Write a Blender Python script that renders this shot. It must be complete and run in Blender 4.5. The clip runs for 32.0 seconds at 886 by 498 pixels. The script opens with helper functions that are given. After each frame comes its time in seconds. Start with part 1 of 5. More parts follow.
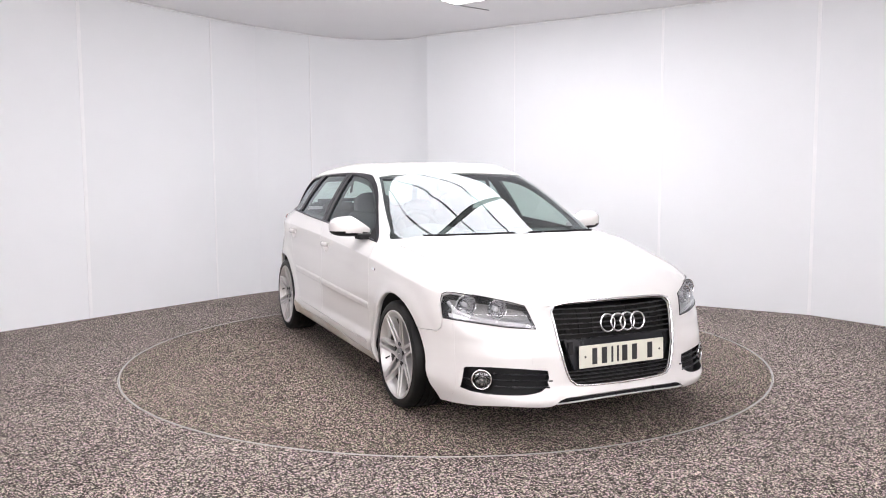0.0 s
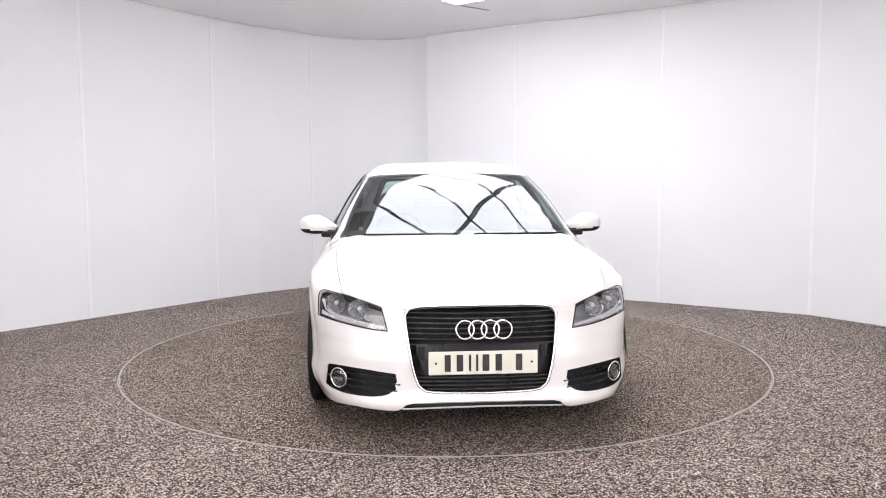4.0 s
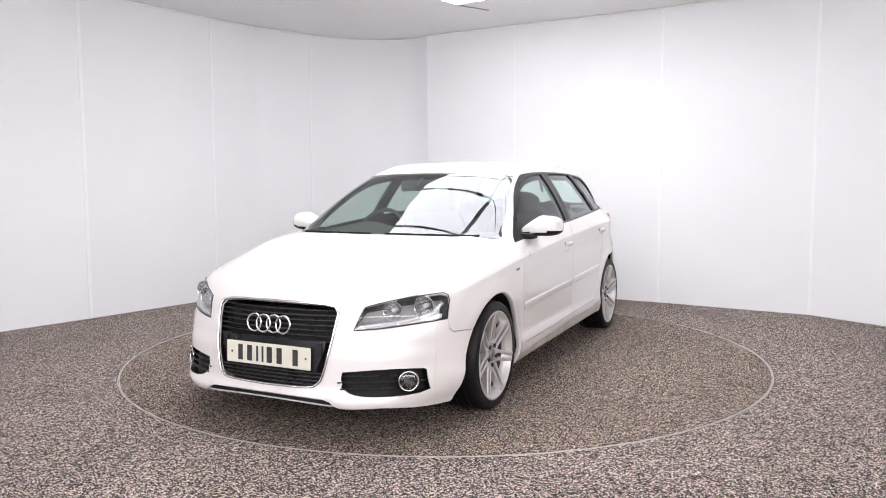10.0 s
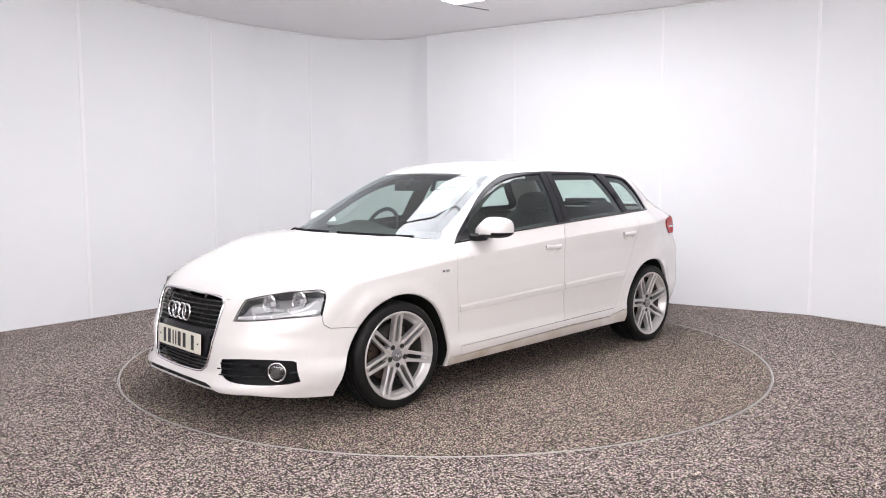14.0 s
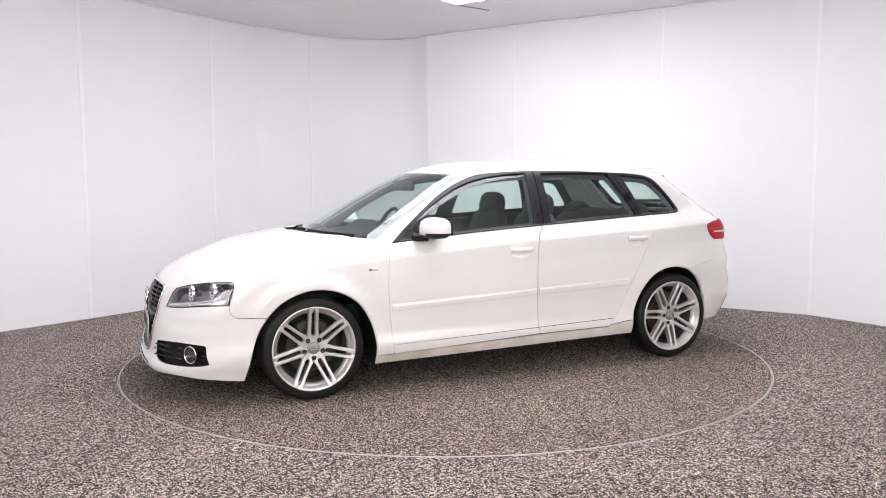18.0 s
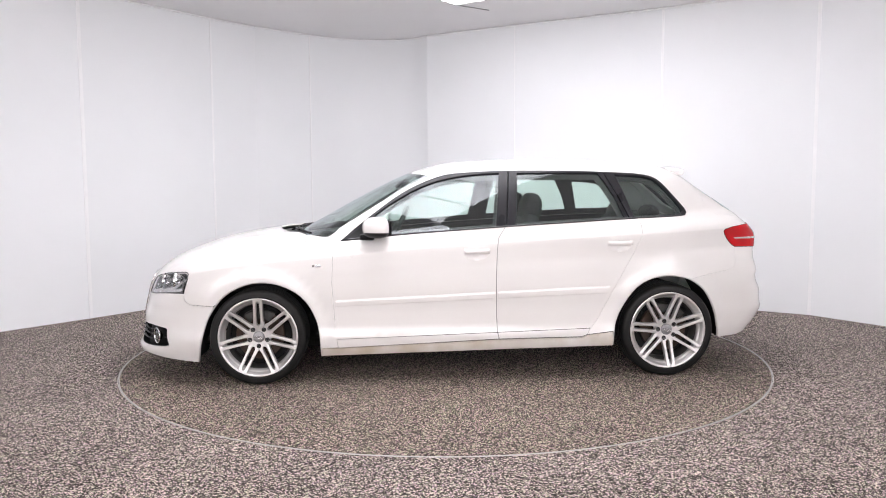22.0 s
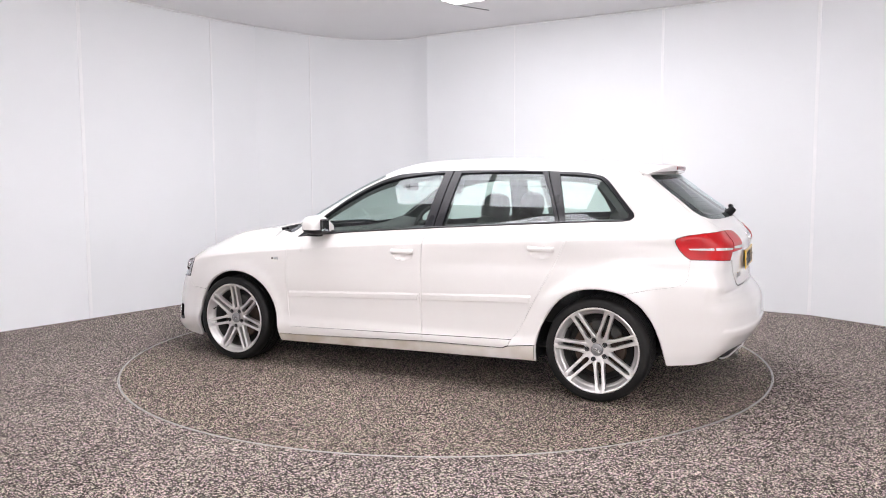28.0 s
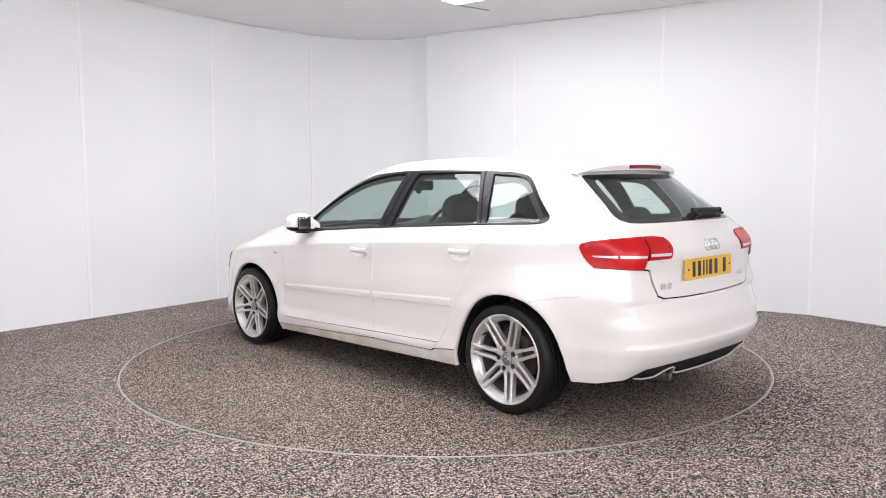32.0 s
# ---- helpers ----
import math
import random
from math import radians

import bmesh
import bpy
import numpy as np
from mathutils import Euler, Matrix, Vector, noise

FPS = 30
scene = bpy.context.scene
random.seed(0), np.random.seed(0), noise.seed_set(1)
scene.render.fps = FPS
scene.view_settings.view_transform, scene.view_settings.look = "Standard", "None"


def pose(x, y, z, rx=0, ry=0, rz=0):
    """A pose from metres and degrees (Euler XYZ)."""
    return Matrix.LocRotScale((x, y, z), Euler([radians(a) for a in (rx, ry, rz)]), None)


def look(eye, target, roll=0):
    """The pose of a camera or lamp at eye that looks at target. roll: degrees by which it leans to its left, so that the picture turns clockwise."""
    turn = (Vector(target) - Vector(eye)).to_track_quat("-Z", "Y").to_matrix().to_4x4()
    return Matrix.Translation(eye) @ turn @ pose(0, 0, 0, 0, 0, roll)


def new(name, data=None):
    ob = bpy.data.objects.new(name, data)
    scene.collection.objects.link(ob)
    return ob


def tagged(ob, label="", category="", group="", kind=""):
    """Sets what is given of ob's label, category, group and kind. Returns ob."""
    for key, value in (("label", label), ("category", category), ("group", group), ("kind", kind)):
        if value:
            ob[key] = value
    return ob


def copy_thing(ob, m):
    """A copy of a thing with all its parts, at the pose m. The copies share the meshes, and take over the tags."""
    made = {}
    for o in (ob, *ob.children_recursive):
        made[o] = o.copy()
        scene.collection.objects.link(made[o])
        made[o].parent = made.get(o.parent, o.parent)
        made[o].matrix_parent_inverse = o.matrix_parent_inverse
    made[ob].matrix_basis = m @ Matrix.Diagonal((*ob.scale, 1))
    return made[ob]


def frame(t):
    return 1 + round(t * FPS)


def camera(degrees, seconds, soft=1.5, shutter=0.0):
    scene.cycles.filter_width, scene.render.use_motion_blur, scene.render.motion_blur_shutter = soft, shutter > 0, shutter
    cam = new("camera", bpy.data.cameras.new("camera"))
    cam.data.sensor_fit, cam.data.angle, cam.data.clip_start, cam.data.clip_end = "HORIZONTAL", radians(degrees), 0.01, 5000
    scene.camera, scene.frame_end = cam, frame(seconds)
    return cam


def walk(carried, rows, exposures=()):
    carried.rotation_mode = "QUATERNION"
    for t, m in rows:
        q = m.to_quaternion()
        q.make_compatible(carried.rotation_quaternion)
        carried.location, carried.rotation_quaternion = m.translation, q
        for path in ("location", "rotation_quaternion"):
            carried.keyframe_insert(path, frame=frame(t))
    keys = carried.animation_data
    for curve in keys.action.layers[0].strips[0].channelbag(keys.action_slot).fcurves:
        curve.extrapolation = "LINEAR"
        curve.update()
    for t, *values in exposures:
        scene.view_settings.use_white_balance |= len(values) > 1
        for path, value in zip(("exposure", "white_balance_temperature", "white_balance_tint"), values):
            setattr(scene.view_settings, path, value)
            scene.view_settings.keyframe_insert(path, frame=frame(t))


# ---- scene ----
cam = camera(59.98, 32.0, soft=1.0)
EYE = look((0, -5.6376, 1.2408), (-0.0116, -0.6561, 0.8114), -0.247)
walk(cam, [(0.0, EYE), (32.0, EYE)], [(0.0, 0.0, 6350, 14.0), (32.0, 0.0, 6350, 14.0)])

# ---------------------------------------------------------------- light
world = bpy.data.worlds.new("world")
world.use_nodes = True
world.node_tree.nodes["Background"].inputs[0].default_value = (.9, .92, 1, 1)
world.node_tree.nodes["Background"].inputs[1].default_value = .02
scene.world = world

LIGHT_CENTRE, LIGHT_TURN = (.035, -.18), -36.0
LIGHT_POWER, FILL_POWER = 5.7, 3.6
CEILING = 2.98

# ---------------------------------------------------------------- materials
def material(name, colour=(.8, .8, .8), rough=.5, metal=0.0, coat=0.0, bump=0.0, bump_scale=200.0, vary=0.0, vary_scale=3.0, dirt=None, dirt_scale=5.0,
             spec=.5, emit=0.0, sheen=0.0):
    m = bpy.data.materials.new(name)
    m.use_nodes = True
    nt = m.node_tree
    b = nt.nodes["Principled BSDF"]
    b.inputs["Base Color"].default_value = (*colour, 1)
    b.inputs["Roughness"].default_value = rough
    b.inputs["Metallic"].default_value = metal
    b.inputs["Coat Weight"].default_value = coat
    b.inputs["Coat Roughness"].default_value = .04
    b.inputs["Specular IOR Level"].default_value = spec
    b.inputs["Sheen Weight"].default_value = sheen
    if emit:
        b.inputs["Emission Color"].default_value = (*colour, 1)
        b.inputs["Emission Strength"].default_value = emit
    co = nt.nodes.new("ShaderNodeTexCoord")
    if vary:
        n = nt.nodes.new("ShaderNodeTexNoise")
        n.inputs["Scale"].default_value, n.inputs["Detail"].default_value = vary_scale, 6
        nt.links.new(co.outputs["Object"], n.inputs["Vector"])
        ramp = nt.nodes.new("ShaderNodeMapRange")
        ramp.inputs["From Min"].default_value, ramp.inputs["From Max"].default_value = .3, .7
        nt.links.new(n.outputs["Fac"], ramp.inputs["Value"])
        mix = nt.nodes.new("ShaderNodeMix")
        mix.data_type = "RGBA"
        other = dirt or tuple(c * (1 - vary) for c in colour)
        mix.inputs["A"].default_value, mix.inputs["B"].default_value = (*colour, 1), (*other, 1)
        if dirt:
            ramp.inputs["To Max"].default_value = vary
        nt.links.new(ramp.outputs["Result"], mix.inputs["Factor"])
        nt.links.new(mix.outputs["Result"], b.inputs["Base Color"])
        r2 = nt.nodes.new("ShaderNodeMapRange")
        r2.inputs["To Min"].default_value, r2.inputs["To Max"].default_value = rough * .8, min(1, rough * 1.25)
        nt.links.new(n.outputs["Fac"], r2.inputs["Value"])
        nt.links.new(r2.outputs["Result"], b.inputs["Roughness"])
    if bump:
        n2 = nt.nodes.new("ShaderNodeTexNoise")
        n2.inputs["Scale"].default_value, n2.inputs["Detail"].default_value = bump_scale, 4
        nt.links.new(co.outputs["Object"], n2.inputs["Vector"])
        bp = nt.nodes.new("ShaderNodeBump")
        bp.inputs["Strength"].default_value, bp.inputs["Distance"].default_value = bump, .004
        nt.links.new(n2.outputs["Fac"], bp.inputs["Height"])
        nt.links.new(bp.outputs["Normal"], b.inputs["Normal"])
    return m


def granule_material(name, dark, mid, light, size):
    """A dense floor covering of small coloured granules: grey, brown and pale chips."""
    m = bpy.data.materials.new(name)
    m.use_nodes = True
    nt = m.node_tree
    b = nt.nodes["Principled BSDF"]
    co = nt.nodes.new("ShaderNodeTexCoord")
    v = nt.nodes.new("ShaderNodeTexVoronoi")
    v.inputs["Scale"].default_value = 1 / size
    nt.links.new(co.outputs["Object"], v.inputs["Vector"])
    sep = nt.nodes.new("ShaderNodeSeparateColor")
    nt.links.new(v.outputs["Color"], sep.inputs["Color"])
    ramp = nt.nodes.new("ShaderNodeValToRGB")
    stops = ((0, dark), (.36, tuple(c * 1.5 for c in dark)), (.47, mid), (.66, tuple(c * 1.35 for c in mid)), (.76, light), (1, tuple(min(1, c * 1.5) for c in light)))
    el = ramp.color_ramp.elements
    while len(el) < len(stops):
        el.new(.5)
    for e, (p, c) in zip(el, stops):
        e.position, e.color = p, (*c, 1)
    nt.links.new(sep.outputs["Red"], ramp.inputs["Fac"])
    hue = nt.nodes.new("ShaderNodeHueSaturation")
    hm = nt.nodes.new("ShaderNodeMapRange")
    hm.inputs["To Min"].default_value, hm.inputs["To Max"].default_value = .37, .65
    nt.links.new(sep.outputs["Green"], hm.inputs["Value"])
    nt.links.new(hm.outputs["Result"], hue.inputs["Hue"])
    hue.inputs["Saturation"].default_value = 1.6
    nt.links.new(ramp.outputs["Color"], hue.inputs["Color"])
    big = nt.nodes.new("ShaderNodeTexNoise")
    big.inputs["Scale"].default_value, big.inputs["Detail"].default_value = 1.1, 5
    nt.links.new(co.outputs["Object"], big.inputs["Vector"])
    bm_ = nt.nodes.new("ShaderNodeMapRange")
    bm_.inputs["From Min"].default_value, bm_.inputs["From Max"].default_value = .3, .7
    bm_.inputs["To Min"].default_value, bm_.inputs["To Max"].default_value = .88, 1.08
    nt.links.new(big.outputs["Fac"], bm_.inputs["Value"])
    nt.links.new(bm_.outputs["Result"], hue.inputs["Value"])
    nt.links.new(hue.outputs["Color"], b.inputs["Base Color"])
    b.inputs["Roughness"].default_value = .8
    b.inputs["Specular IOR Level"].default_value = .25
    bp = nt.nodes.new("ShaderNodeBump")
    bp.inputs["Strength"].default_value, bp.inputs["Distance"].default_value = .6, .004
    nt.links.new(sep.outputs["Blue"], bp.inputs["Height"])
    nt.links.new(bp.outputs["Normal"], b.inputs["Normal"])
    return m


def glass_material(name, tint, rest=.085, gloss=1.0):
    """A thin pane: tinted see-through with a clear reflection that grows towards grazing angles."""
    m = bpy.data.materials.new(name)
    m.use_nodes = True
    nt = m.node_tree
    nt.nodes.remove(nt.nodes["Principled BSDF"])
    out = nt.nodes["Material Output"]
    tr, gl, mix, lw, pw, mr = (nt.nodes.new(k) for k in ("ShaderNodeBsdfTransparent", "ShaderNodeBsdfGlossy", "ShaderNodeMixShader", "ShaderNodeLayerWeight",
                                                         "ShaderNodeMath", "ShaderNodeMapRange"))
    tr.inputs["Color"].default_value = (*tint, 1)
    gl.inputs["Color"].default_value = (.88 * gloss, .92 * gloss, .95 * gloss, 1)
    gl.inputs["Roughness"].default_value = .005
    lw.inputs["Blend"].default_value = .5
    pw.operation = "POWER"
    pw.inputs[1].default_value = 4.6
    mr.inputs["To Min"].default_value, mr.inputs["To Max"].default_value = rest, .95
    nt.links.new(lw.outputs["Facing"], pw.inputs[0])
    nt.links.new(pw.outputs[0], mr.inputs["Value"])
    nt.links.new(mr.outputs[0], mix.inputs[0])
    nt.links.new(tr.outputs[0], mix.inputs[1])
    nt.links.new(gl.outputs[0], mix.inputs[2])
    nt.links.new(mix.outputs[0], out.inputs["Surface"])
    return m


M_WALL = material("white wall panel", (.85, .865, .885), .8, spec=.1, bump=.02, bump_scale=30, vary=.03, vary_scale=1.2)
M_CEIL = material("white ceiling", (.86, .855, .87), .7, bump=.02, bump_scale=60, vary=.03, vary_scale=1)
M_STRIP = material("white joint strip", (.91, .915, .93), .45, vary=.03, vary_scale=8)
M_LIGHT = material("luminous sheet", (1, .985, .985), .4, emit=LIGHT_POWER)
# glow of the added fill cloths, which stay out of view
M_FILL = material("added fill cloth", (1, .97, .95), .6, emit=FILL_POWER)
M_SEAM = material("grey panel frame", (.10, .10, .105), .5, vary=.2)
M_FLOOR = granule_material("granule floor", (.010, .008, .007), (.083, .071, .067), (.58, .512, .486), .0052)
M_TABLE = granule_material("granule turntable top", (.010, .008, .007), (.074, .0625, .056), (.485, .42, .383), .0052)
M_ALU = material("worn aluminium edge", (.56, .55, .53), .40, .75, bump=.1, bump_scale=300, vary=.3, vary_scale=9)
M_PAINT = material("white car paint", (.80, .777, .758), .30, coat=1.0, bump=.012, bump_scale=900, vary=.02, vary_scale=2)
M_SILL = material("white paint with road dirt", (.80, .777, .758), .34, coat=.8, bump=.012, bump_scale=900, vary=.85, vary_scale=4, dirt=(.50, .42, .30))
M_BLACK = material("black plastic", (.012, .012, .013), .5, spec=.2, bump=.05, bump_scale=700, vary=.2, vary_scale=6)
M_GLOSSBLACK = material("gloss black trim", (.016, .016, .019), .28, spec=.32, vary=.1, vary_scale=6)
M_DARK = material("dark underbody", (.012, .011, .010), .85, bump=.2, bump_scale=60, vary=.4, vary_scale=5)
M_RUBBER = material("tyre rubber", (.007, .007, .007), .46, spec=.25, bump=.12, bump_scale=240, vary=.3, vary_scale=14, dirt=(.018, .016, .015))
M_ALLOY = material("silver alloy", (.68, .662, .655), .36, .65, bump=.03, bump_scale=400, vary=.08, vary_scale=12)
M_DARKCHROME = material("dark bright trim", (.12, .12, .125), .3, .8, vary=.1, vary_scale=9)
# silver barrel, its colour darkened to stand for the shade inside the wheel
M_BARREL = material("wheel barrel darkened for shade", (.13, .125, .12), .5, .5, vary=.3, vary_scale=15)
M_CHROME = material("bright chrome", (.78, .78, .79), .10, 1.0, vary=.03, vary_scale=6)
M_DISC = material("brake disc steel", (.06, .045, .036), .55, .5, vary=.5, vary_scale=12, dirt=(.08, .04, .025))
M_GLASS = glass_material("tinted car glass", (.82, .94, .89))
M_SCREEN = glass_material("windscreen glass", (.72, .83, .79), .125)
M_LENS = glass_material("clear lamp lens", (.95, .955, .96), .09)
M_STEEL = material("brushed steel", (.22, .21, .20), .35, .9, vary=.2, vary_scale=20)
M_MIRROR = material("mirror glass", (.75, .77, .78), .02, 1.0)


# ---------------------------------------------------------------- mesh helpers
def mesh_object(name, verts, faces, mat, parent=None, smooth=False, label="", normals=None):
    me = bpy.data.meshes.new(name)
    me.from_pydata([tuple(map(float, v)) for v in verts], [], [tuple(map(int, f)) for f in faces])
    me.materials.append(mat)
    if smooth:
        me.polygons.foreach_set("use_smooth", [True] * len(me.polygons))
    if normals is not None:
        me.normals_split_custom_set_from_vertices([tuple(map(float, n)) for n in normals])
    ob = new(name, me)
    ob.parent = parent
    if label:
        tagged(ob, label)
    return ob


def part(name, bm, mat, parent=None, label="", smooth=False):
    """One bmesh as one mesh object under a thing or a part."""
    me = bpy.data.meshes.new(name)
    if smooth:
        for f in bm.faces:
            f.smooth = True
    bm.to_mesh(me)
    bm.free()
    me.materials.append(mat)
    ob = new(name, me)
    ob.parent = parent
    if label:
        tagged(ob, label)
    return ob


def box(bm, size, m=Matrix(), bevel=0.0, seg=2):
    got = bmesh.ops.create_cube(bm, size=1, matrix=m @ Matrix.Diagonal((*size, 1)))
    if bevel:
        es = {e for v in got["verts"] for e in v.link_edges}
        bmesh.ops.bevel(bm, geom=list(es), offset=bevel, segments=seg, affect="EDGES", profile=.6)
    return bm


def smooth_line(pts, step_=.02, closed=False):
    """A round line through points of any dimension, at even steps."""
    p = [np.array(q, float) for q in pts]
    n = len(p)
    out = []
    for i in range(n if closed else n - 1):
        a, b = p[i], p[(i + 1) % n]
        z0 = p[i - 1] if (closed or i) else 2 * a - b
        z1 = p[(i + 2) % n] if (closed or i + 2 < n) else 2 * b - a
        k = max(1, int(np.linalg.norm(b - a) / step_))
        for j in range(k):
            t = j / k
            out.append(.5 * (2 * a + (b - z0) * t + (2 * z0 - 5 * a + 4 * b - z1) * t * t + (3 * a - z0 - 3 * b + z1) * t**3))
    if not closed:
        out.append(p[-1])
    return [tuple(map(float, q)) for q in out]


def tube(name, pts, radius, mat, parent=None, closed=False, n=8, label="", flat=1.0, up=(0, 0, 1)):
    """A bar of round or flattened section along points."""
    P = [Vector(q) for q in pts]
    verts, faces = [], []
    m = len(P)
    for i, q in enumerate(P):
        a = P[i - 1] if (i or closed) else P[i]
        b = P[(i + 1) % m] if (i + 1 < m or closed) else P[i]
        d = (b - a).normalized()
        u = d.cross(Vector(up))
        if u.length < 1e-4:
            u = d.cross(Vector((1, 0, 0)))
        u.normalize()
        w = u.cross(d).normalized()
        for k in range(n):
            c, s = math.cos(2 * math.pi * k / n), math.sin(2 * math.pi * k / n)
            verts.append(q + u * c * radius + w * s * radius * flat)
    for i in range(m if closed else m - 1):
        j = (i + 1) % m
        for k in range(n):
            l = (k + 1) % n
            faces.append((i * n + k, i * n + l, j * n + l, j * n + k))
    if not closed:
        faces += [tuple(range(n)), tuple(reversed(range((m - 1) * n, m * n)))]
    return mesh_object(name, verts, faces, mat, parent, True, label)


def lathe(profile, n=48, a0=0.0, a1=2 * math.pi):
    """Verts and faces of a profile (radius, along) turned about the y axis."""
    verts, faces = [], []
    full = abs(a1 - a0 - 2 * math.pi) < 1e-6
    m = len(profile)
    k = n if full else n + 1
    for i in range(k):
        a = a0 + (a1 - a0) * i / n
        for r, y in profile:
            verts.append((r * math.cos(a), y, r * math.sin(a)))
    for i in range(n):
        j = (i + 1) % k
        for q in range(m - 1):
            faces.append((i * m + q, j * m + q, j * m + q + 1, i * m + q + 1))
    return verts, faces
# ---------------------------------------------------------------- the car's outer skin
# car space: x forward from mid-wheelbase, y to its left, z up from the floor.
# The skin is where the rounded meeting of side, top, nose and tail is zero.
def lut(*pairs):
    xs = np.array([p[0] for p in pairs], float)
    ys = np.array([p[1] for p in pairs], float)
    m = np.gradient(ys, xs)
    d = np.diff(ys) / np.diff(xs)
    for i in range(1, len(xs) - 1):
        m[i] = 0.0 if d[i - 1] * d[i] <= 0 else 2 * d[i - 1] * d[i] / (d[i - 1] + d[i])
    m[0], m[-1] = d[0], d[-1]

    def f(x):
        x = np.asarray(x, float)
        i = np.clip(np.searchsorted(xs, x) - 1, 0, len(xs) - 2)
        h = xs[i + 1] - xs[i]
        t = (x - xs[i]) / h
        tc = np.clip(t, 0, 1)
        v = ((2 * tc**3 - 3 * tc**2 + 1) * ys[i] + (tc**3 - 2 * tc**2 + tc) * h * m[i]
             + (-2 * tc**3 + 3 * tc**2) * ys[i + 1] + (tc**3 - tc**2) * h * m[i + 1])
        return v + (t - tc) * h * np.where(t < 0, m[i], m[i + 1])
    return f


PLAN = lut((-2.3, .60), (-2.1, .69), (-1.9, .755), (-1.69, .802), (-1.5, .845), (-1.29, .874), (-.9, .869), (0, .868), (.9, .868),
           (1.29, .876), (1.5, .860), (1.7, .822), (1.9, .755), (2.1, .65), (2.3, .52))
REAR_TUCK = lut((.10, .055), (.23, .050), (.42, .012), (.66, .012), (.75, .024), (.82, .044), (.92, .052), (1.05, .040), (1.2, .02), (1.4, 0))
CREASE = lut((-1.9, .945), (-1.656, .937), (-.19, .869), (.83, .795), (1.4, .74), (1.75, .68), (2.1, .60))
SECTION = lut((.12, -.050), (.17, -.030), (.22, -.004), (.250, .004), (.285, .0085), (.315, .0035), (.36, -.003), (.45, -.004), (.58, .002), (.68, 0), (.78, -.006), (1.2, -.03))
SHOULDER = lut((-1, 0), (-.10, 0), (-.05, -.0014), (-.006, -.0012), (-.001, -.0012), (.005, -.0042), (.03, -.0155), (.07, -.034), (.11, -.056), (.20, -.104), (.33, -.185), (.43, -.262), (.6, -.43))
BONNET = lut((-1, .945), (.9, .95), (1.1, .95), (1.211, .942), (1.41, .918), (1.611, .88), (1.812, .83), (1.933, .783), (2.015, .735),
             (2.085, .68), (2.15, .61), (2.2, .53))
GLASSHOUSE = lut((-2.3, .56), (-2.10, .84), (-2.03, .935), (-1.975, .978), (-1.91, 1.038), (-1.72, 1.186), (-1.57, 1.300), (-1.52, 1.328), (-1.45, 1.349), (-1.355, 1.366),
                 (-1.16, 1.386), (-.96, 1.398), (-.57, 1.410), (-.18, 1.402), (.05, 1.388), (.20, 1.358), (.30, 1.326),
                 (.44, 1.270), (.64, 1.170), (.84, 1.062), (1.06, .940), (1.4, .74))
SWEEP = lut((-2.2, -.12), (-1.85, -.15), (-1.5, -.34), (-1.1, -.2), (-.6, 0), (-.2, 0), (.15, .25), (.4, .25), (1.3, .25))
NOSE = lut((.10, 2.10), (.145, 2.152), (.180, 2.182), (.202, 2.184), (.228, 2.168), (.265, 2.155), (.33, 2.147), (.45, 2.135), (.53, 2.132), (.58, 2.125), (.62, 2.112), (.68, 2.07), (.75, 1.98), (.85, 1.75))
NOSE_A = lut((.1, .14), (.40, .14), (.47, .25), (.53, .36), (.60, .42), (.9, .42))
NOSE_B = lut((.1, .52), (.40, .50), (.53, .18), (.60, .15), (.9, .15))
TAIL = lut((.10, -1.90), (.18, -1.98), (.25, -2.00), (.32, -2.055), (.36, -2.081), (.405, -2.104), (.424, -2.1065), (.442, -2.0995), (.47, -2.098), (.52, -2.095), (.56, -2.083), (.60, -2.05), (.64, -2.015), (.78, -2.010),
           (.90, -2.02), (.95, -1.995), (1.03, -1.95), (1.2, -1.8))
TAIL_A = lut((.1, .13), (.56, .13), (.66, .08), (.75, .11), (1.0, .08), (1.2, .08))
TAIL_B = lut((.1, .30), (.56, .30), (.66, .12), (.75, .15), (1.0, .18), (1.2, .18))


def step(a, b, x):
    t = np.clip((x - a) / (b - a), 0, 1)
    return t * t * (3 - 2 * t)


def side_y(x, z):
    dz = z - CREASE(x)
    inset = .06 * ((np.maximum(x, -1.5) + .2) / 1.1) ** 2 * step(0, .14, dz)
    wheel_d = np.minimum(np.hypot(x - 1.289, z - .295), np.hypot(x + 1.289, z - .295))
    inset = inset - .009 * step(.445, .365, wheel_d)
    tuck = REAR_TUCK(z) * step(-1.15, -1.70, x)
    return PLAN(x) + np.where(dz < 0, SECTION(z) - SECTION(CREASE(x)) * step(-.15, 0, dz), 0) + SHOULDER(dz) - inset - tuck


def top_z(x, y):
    y = np.minimum(np.abs(y), .95)
    g = GLASSHOUSE(x + SWEEP(x) * y * y) - .07 * y * y
    b = BONNET(x + .20 * y * y) - .05 * y * y
    return np.maximum(g, b)


def nose_x(y, z):
    y = np.abs(y)
    return NOSE(z) - NOSE_A(z) * y**2 - NOSE_B(z) * y**4


def tail_x(y, z):
    y = np.abs(y)
    return TAIL(z) + TAIL_A(z) * y**2 + TAIL_B(z) * y**4


def smax(a, b, r):
    h = np.maximum(r - np.abs(a - b), 0) / r
    return np.maximum(a, b) + h * h * r * .25


